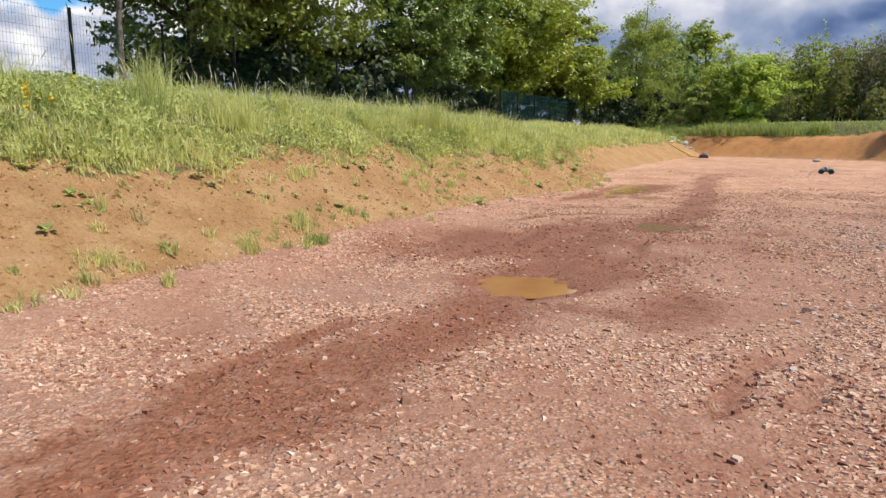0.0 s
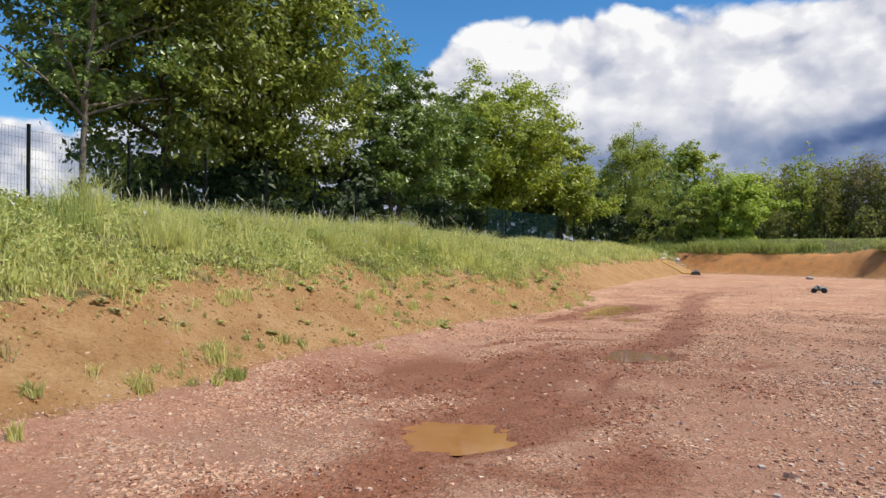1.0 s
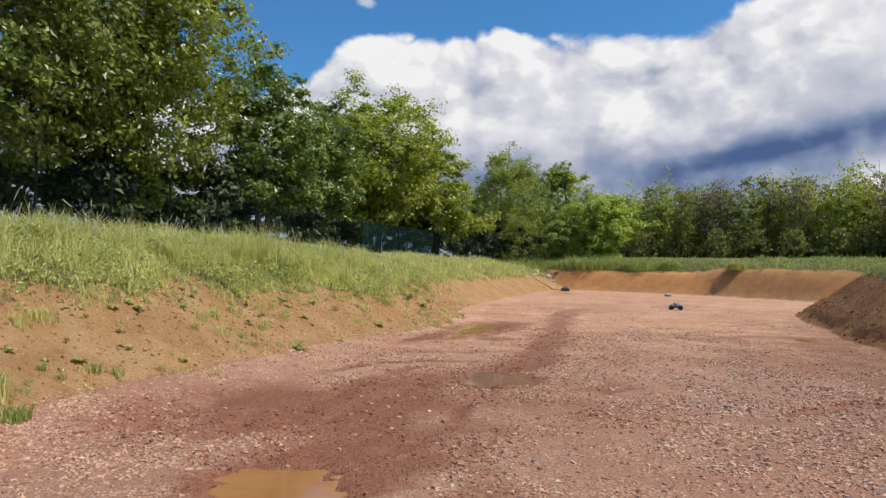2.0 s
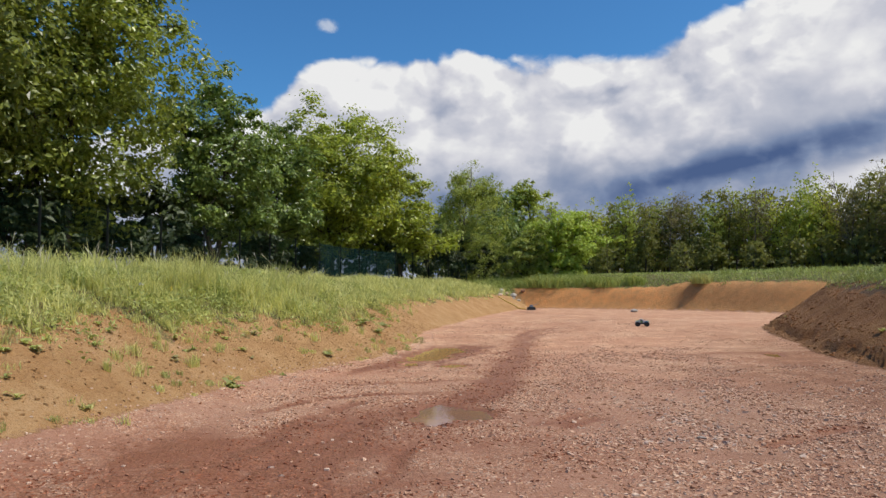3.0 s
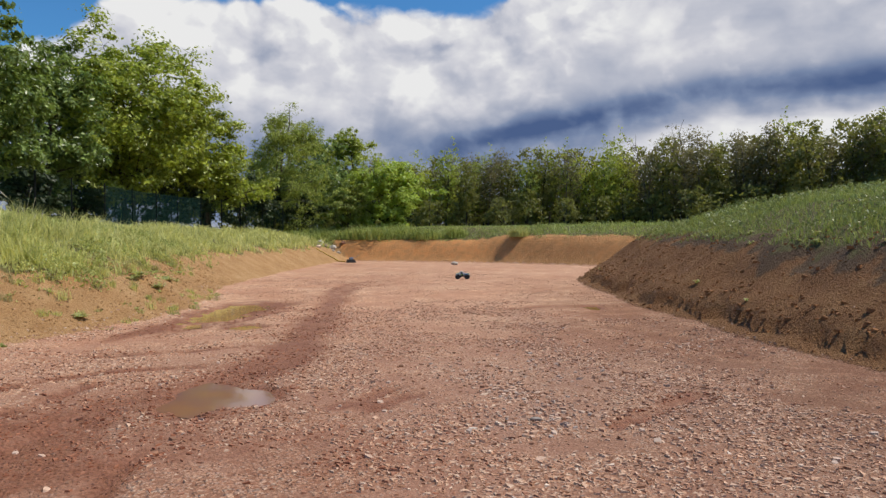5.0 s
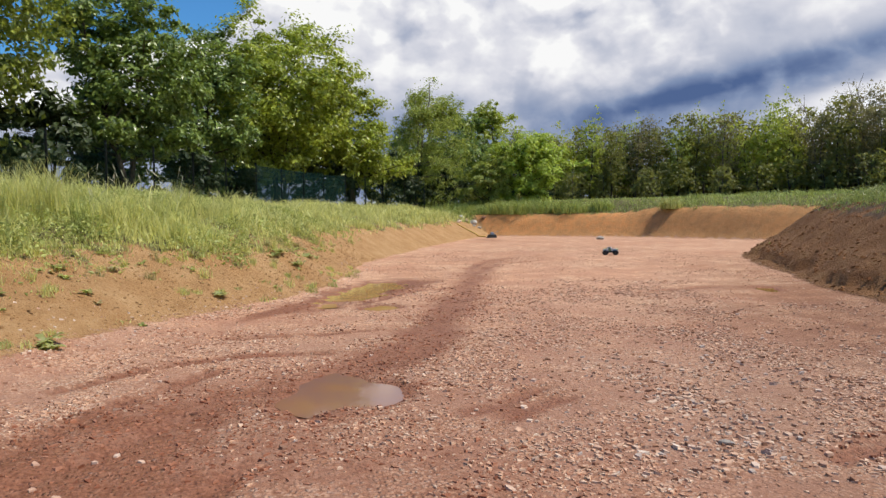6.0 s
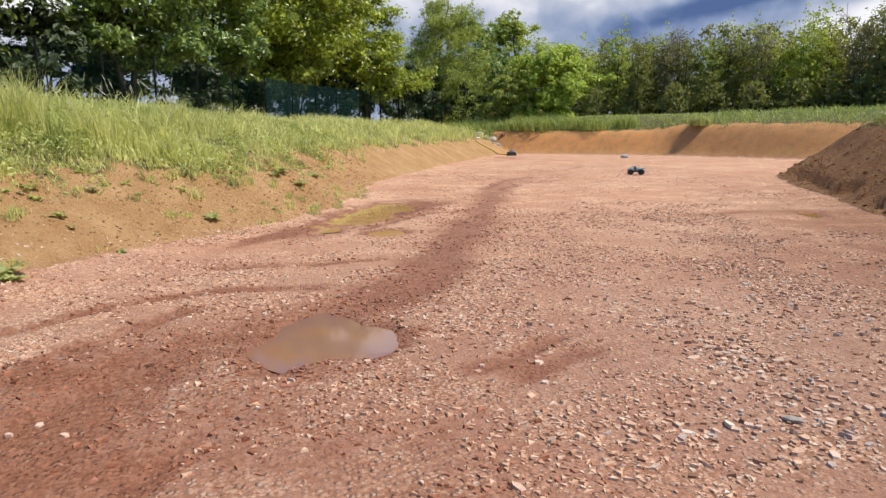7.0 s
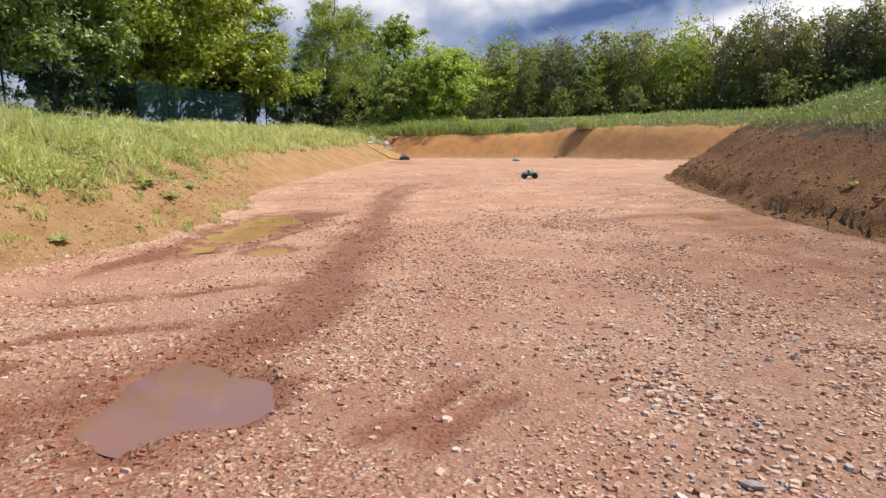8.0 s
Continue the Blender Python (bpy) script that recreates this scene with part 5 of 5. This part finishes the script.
    rb = join_bm(cyl_bm(0.05, 0.05, 0.07, (0, 0, 0), None, 24, 0.006), cyl_bm(0.016, 0.012, 0.02, (0, 0, 0.042), None, 12, 0.003))
    rm = bpy.data.meshes.new("rim")
    rb.to_mesh(rm)
    rb.free()
    rm.materials.append(M_BLACK)
    for sx in (-1, 1):
        for sy in (-1, 1):
            wheel = new("wheel")
            wheel.parent = root
            wheel.matrix_basis = Matrix.Translation((sx * 0.165, sy * 0.145, 0.084)) @ Matrix.Rotation(radians(90 * sx), 4, "Y")
            child("tyre", tm, wheel)
            child("rim", rm, wheel, "black wheel rim")
    root.matrix_basis = pose(at[0], at[1], ground_z(*at), 0, 0, heading) @ Matrix.Diagonal((1.2, 1.2, 0.98, 1))
    return root


make_truck((14.5, 28.0), 62)


# ---------------------------------------------------------------- far end of the pit
def make_machine():
    x, y = 16.1, 46.9
    z = ground_z(x, y)
    root = tagged(new("dark_machine"), "small dark machine with blue-grey top on the pit floor", "machine")
    root.location = (x, y, z)
    root.scale = (0.72, 0.72, 0.72)
    part("body", box_bm(0.75, 0.5, 0.26, (0, 0, 0.17), 0.04, 0.9), M_BLACK, root)
    part("skid", box_bm(0.85, 0.08, 0.06, (0, -0.22, 0.03), 0.015), M_BLACK, root)
    part("skid", box_bm(0.85, 0.08, 0.06, (0, 0.22, 0.03), 0.015), M_BLACK, root)
    part("cover", box_bm(0.36, 0.3, 0.2, (0.02, 0, 0.39), 0.05, 0.8), M_STEEL, root, "blue-grey cover")
    part("handle", join_bm(cyl_bm(0.014, 0.014, 0.62, (0.42, 0, 0.5), Matrix.Rotation(radians(62), 4, "Y"), 8)), M_STEEL, root, "blue-grey handle bar")
    # tube up the bank, put in place of a pale ramp of soil and boards
    q = np.linspace(0, 1, 14)
    hx, hy = x - 0.35 - 1.75 * q, y + 0.1 + 0.75 * q + 0.12 * np.sin(5 * q)
    hz = np.array([ground_z(a, b) for a, b in zip(hx, hy)]) + 0.06
    v, f = tube(np.column_stack([hx, hy, hz]), np.full(14, 0.04), 8)
    tagged(new("hose", mesh_np("hose", v, [f], M_YELLOW, None, True)), "yellow tube in place of a pale ramp up the earth bank", "hose")


make_machine()


def rock_bm(seed, sx, sy, sz):
    rng = np.random.RandomState(seed)
    bm = bmesh.new()
    bmesh.ops.create_icosphere(bm, subdivisions=2, radius=0.5)
    cuts = rng.normal(size=(9, 3))
    cuts /= np.linalg.norm(cuts, axis=1)[:, None]
    lim = rng.uniform(0.3, 0.47, 9)
    for v in bm.verts:
        c = np.array(v.co)
        for n, l in zip(cuts, lim):
            over = c @ n - l
            if over > 0:
                c = c - n * over
        v.co = Vector((c[0] * sx, c[1] * sy, c[2] * sz))
    return bm


def make_rock(name, at, size, seed, mat, label, sink=0.3, group=""):
    ob = part(name, rock_bm(seed, *size), mat)
    ob.location = (at[0], at[1], ground_z(*at) + size[2] * (0.42 - sink * 0.5))
    ob.rotation_euler = (0, 0, seed * 1.7)
    return tagged(ob, label, "stone", group)


make_rock("pale_block", (20.6, 41.0), (0.6, 0.35, 0.25), 3, M_PALE, "pale block of stone lying on the gravel")
for k, (rx, ry, rs) in enumerate([(15.6, 51.0, 0.5), (16.2, 51.4, 0.7), (15.0, 50.4, 0.45), (16.9, 51.2, 0.45), (16.4, 50.7, 0.35), (15.4, 51.8, 0.6), (14.6, 49.2, 0.4), (15.9, 50.2, 0.3)]):
    make_rock("rubble_stone", (rx, ry), (rs, rs * 0.8, rs * 0.6), 20 + k, M_PALE if k % 3 else M_STONE_ONE, "pale rubble stone in a heap on the bank top", 0.3, "rubble heap on the bank")
make_rock("grey_slab", (5.65, 9.37), (0.11, 0.07, 0.04), 31, M_GREY, "flat grey stone lying on the gravel", 0.2)
toe = np.random.RandomState(82)
tx, ty = toe.uniform(-5, 5, 1500), toe.uniform(4.5, 24, 1500)
tl = land(tx, ty)[5]
toe_spots = [(a, b) for a, b, d in zip(tx, ty, tl) if -0.15 < d < 0.45][:70]
for k, (a, b) in enumerate(toe_spots):
    make_tuft("grass_tuft", (a, b), toe.uniform(0.05, 0.15), toe.uniform(0.05, 0.13), toe.randint(25, 60), M_WEED if toe.uniform() < 0.6 else M_GRASS, 700 + k,
              "small green grass tuft between the gravel and the bank", "grass tuft", "tufts at the foot of the bank", 0.012)
lush = np.random.RandomState(81)
for k in range(16):
    f = k / 15
    make_tuft("lush_grass_clump", (18.6 + 5.2 * f + lush.normal(0, 0.4), 51.6 - 5.0 * f + lush.normal(0, 0.4)), lush.uniform(0.6, 1.0), 0.9, 220, M_GRASS_LUSH, 300 + k,
              "clump of tall fresh green grass on the far bank", "grass tuft", "lush grass on the far bank", 0.035)
make_tuft("grass_clod", (25.55, 41.75), 0.62, 0.65, 600, M_WEED, 66, "clod of grass hanging over the edge of the far bank", "grass tuft", "", 0.03)


# ---------------------------------------------------------------- loose stones of the pit floor
def chips(x, y, z, size, rng, sides=3, flat=1.0):
    """Angular chips: few sided splinters with an uneven, tilted top, half sunk."""
    n = len(x)
    k = np.arange(sides)
    a = k * (2 * np.pi / sides) + rng.uniform(-0.55, 0.55, (n, sides)) * (3 / sides) + rng.uniform(0, 6.28, n)[:, None]
    r = (size * 0.5)[:, None] * rng.uniform(0.65, 1.25, (n, sides))
    long, turn = rng.uniform(1.0, 1.7, n)[:, None], rng.uniform(0, 6.28, n)[:, None]
    tilt = rng.uniform(0, 0.16, n)[:, None] * np.cos(a + rng.uniform(0, 6.28, n)[:, None])
    rings = []
    for shrink, lift in ((1.0, np.full((n, sides), -0.15)), (rng.uniform(0.7, 0.98, (n, sides)), flat * (rng.uniform(0.10, 0.28, (n, 1)) + 1.3 * tilt + rng.uniform(-0.02, 0.03, (n, sides))))):
        u, v = np.cos(a) * r * shrink * long, np.sin(a) * r * shrink
        rings.append(np.stack([x[:, None] + u * np.cos(turn) - v * np.sin(turn), y[:, None] + u * np.sin(turn) + v * np.cos(turn),
                               z[:, None] + lift * size[:, None]], -1))
    o = 2 * sides * np.arange(n)[:, None]
    walls = [o + np.array((j, (j + 1) % sides, sides + (j + 1) % sides, sides + j)) for j in range(sides)]
    return np.concatenate(rings, 1).reshape(-1, 3), np.concatenate(walls), o + sides + k


# patches of coarse flakes: centre, half axes, how many
FLAKE_PATCHES = [(6.05, 10.5, 0.4, 1.4, 600), (5.6, 9.4, 0.6, 0.6, 320), (7.1, 11.2, 0.9, 1.5, 300), (4.7, 9.5, 0.6, 0.5, 90), (9.4, 12.4, 1.0, 1.2, 120),
                 (3.4, 5.6, 0.7, 1.0, 170), (2.6, 3.8, 0.7, 0.8, 130), (4.8, 7.4, 0.8, 1.0, 110), (6.5, 8.3, 0.6, 0.8, 80)]


def make_gravel():
    rng = np.random.RandomState(33)
    h, muddy = Heap(), Heap()
    for count, area, lo, hi in ((235000, (-3, 9.5, 0.6, 13.5), 0.012, 0.050), (90000, (-2, 12, 10, 20), 0.016, 0.056), (30000, (0, 18, 16, 36), 0.020, 0.050)):
        x, y = rng.uniform(area[0], area[1], count), rng.uniform(area[2], area[3], count)
        z, soil, wet, turf, loam, dl, df, dm = land(x, y)
        patch = fbm(x * 0.9, y * 0.9, 3, 2)
        fade = np.clip((area[3] - y) / (0.3 * (area[3] - area[2])) + 0.05, 0, 1) * np.clip((area[1] - x) / 2.0 + 0.1, 0, 1) * np.clip((y - area[2]) / 2.0, 0, 1)
        ok = (soil < 0.75) & (rng.uniform(size=count) < fade * np.clip(5.2 * patch - 2.1, 0.10, 1.0) * np.clip(1 - 0.8 * wet, 0.15, 1)) & (z > -0.03)
        size = lo + (hi - lo) * rng.uniform(size=count) ** 2.2
        stained = wet + rng.normal(0, 0.22, count) > 0.5
        for heap, some in ((h, ok & ~stained), (muddy, ok & stained)):
            heap.add(*chips(x[some], y[some], z[some], size[some], rng))
    # patches of larger flakes, partly slate grey
    flakes = Heap()
    for px, py, ax, ay, count in FLAKE_PATCHES:
        x, y = px + ax * rng.normal(0, 0.5, count), py + ay * rng.normal(0, 0.5, count)
        z, soil, wet, *_ = land(x, y)
        ok = (soil < 0.4) & (wet + rng.normal(0, 0.2, count) < 0.55) & (z > -0.03)
        flakes.add(*chips(x[ok], y[ok], z[ok] + 0.004, 0.016 + 0.042 * rng.uniform(size=ok.sum()) ** 2.4, rng, 5, 1.0))
    tagged(new("flaky_gravel", flakes.mesh("flaky_gravel", M_STONE_FLAKE)), "larger pale and slate grey stone flakes lying in patches", "gravel", kind="stuff")
    # stones pushed up along the toe of the bank
    x, y, z = scatter(26000, -5, 8, 3, 26, lambda x, y, t, dl, df, dm, u: (np.abs(dl + 0.05) < 0.5) & (u < 1.2 - 2.0 * np.abs(dl + 0.05)), rng)
    pale = Heap()
    pale.add(*chips(x, y, z, 0.012 + 0.035 * rng.uniform(size=len(x)) ** 2, rng))
    tagged(new("toe_gravel", pale.mesh("toe_gravel", M_STONE_PALE)), "pale dusty stones pushed up along the foot of the bank", "gravel", kind="stuff")
    # a few stones rolled onto the earth banks
    x, y, z = scatter(2500, -5, 14, 4, 26, lambda x, y, t, dl, df, dm, u: ((dl > 0) & (dl < 1.6)) | ((dm > 0) & (dm < 1.5)), rng)
    h.add(*chips(x, y, z, rng.uniform(0.01, 0.05, len(x)), rng))
    tagged(new("muddy_gravel", muddy.mesh("muddy_gravel", M_STONE_MUDDY)), "red mud stained crushed stone in the wet wheel tracks", "gravel", kind="stuff")
    return tagged(new("gravel", h.mesh("gravel", M_STONE)), "loose pinkish crushed stone scattered over the pit floor", "gravel", kind="stuff")


make_gravel()


def make_clods(name, label, mat, count, area, keep, hi, seed):
    rng = np.random.RandomState(seed)
    x, y, z = scatter(count, *area, keep, rng)
    h = Heap()
    h.add(*chips(x, y, z, 0.012 + hi * rng.uniform(size=len(x)) ** 3, rng))
    return tagged(new(name, h.mesh(name, mat)), label, "soil", kind="stuff")


M_CLOD = plain("ochre_clod", (0.46, 0.26, 0.11), 0.95, 0, 0.22, 9.0, 0, 0.2)
M_CLOD_DARK = plain("brown_clod", (0.46, 0.21, 0.085), 0.95, 0, 0.25, 9.0, 0, 0.2)
make_clods("bank_clods", "crumbs of ochre soil lying on the bank", M_CLOD, 52000, (-5, 8, 4, 28), lambda x, y, t, dl, df, dm, u: (dl > 0) & (dl < 2.2), 0.05, 61)
make_clods("mound_clods", "crumbs of brown soil lying on the mound", M_CLOD_DARK, 26000, (9, 22, 5, 28),
           lambda x, y, t, dl, df, dm, u: (dm > 0.05) & (dm < 2.6) & (df < 0) & (u < 0.35 + 0.6 * (np.abs(dm - 0.6) < 0.25)), 0.10, 62)
prng = np.random.RandomState(44)
STONE_MESHES = []
for k in range(12):
    v, quads, tops = chips(np.zeros(1), np.zeros(1), np.zeros(1), np.ones(1), prng, 5)
    STONE_MESHES.append(mesh_np("stone", v, [quads, tops], M_STONE_ONE))
px, py = prng.uniform(-1.5, 8.0, 900), prng.uniform(3.0, 13.5, 900)
pz, psoil, pwet, *_ = land(px, py)
good = [(x, y, z) for x, y, z, s, w in zip(px, py, pz, psoil, pwet) if s < 0.5 and z > -0.02][:290]
for x, y, z in good:
    s = prng.uniform(0.025, 0.055) if prng.uniform() > 0.08 else prng.uniform(0.055, 0.085)
    child("stone", STONE_MESHES[prng.randint(12)], GROUND, "", pose(x, y, z + 0.004, 0, 0, prng.uniform(0, 360)) @ Matrix.Diagonal((s, s, s, 1)))
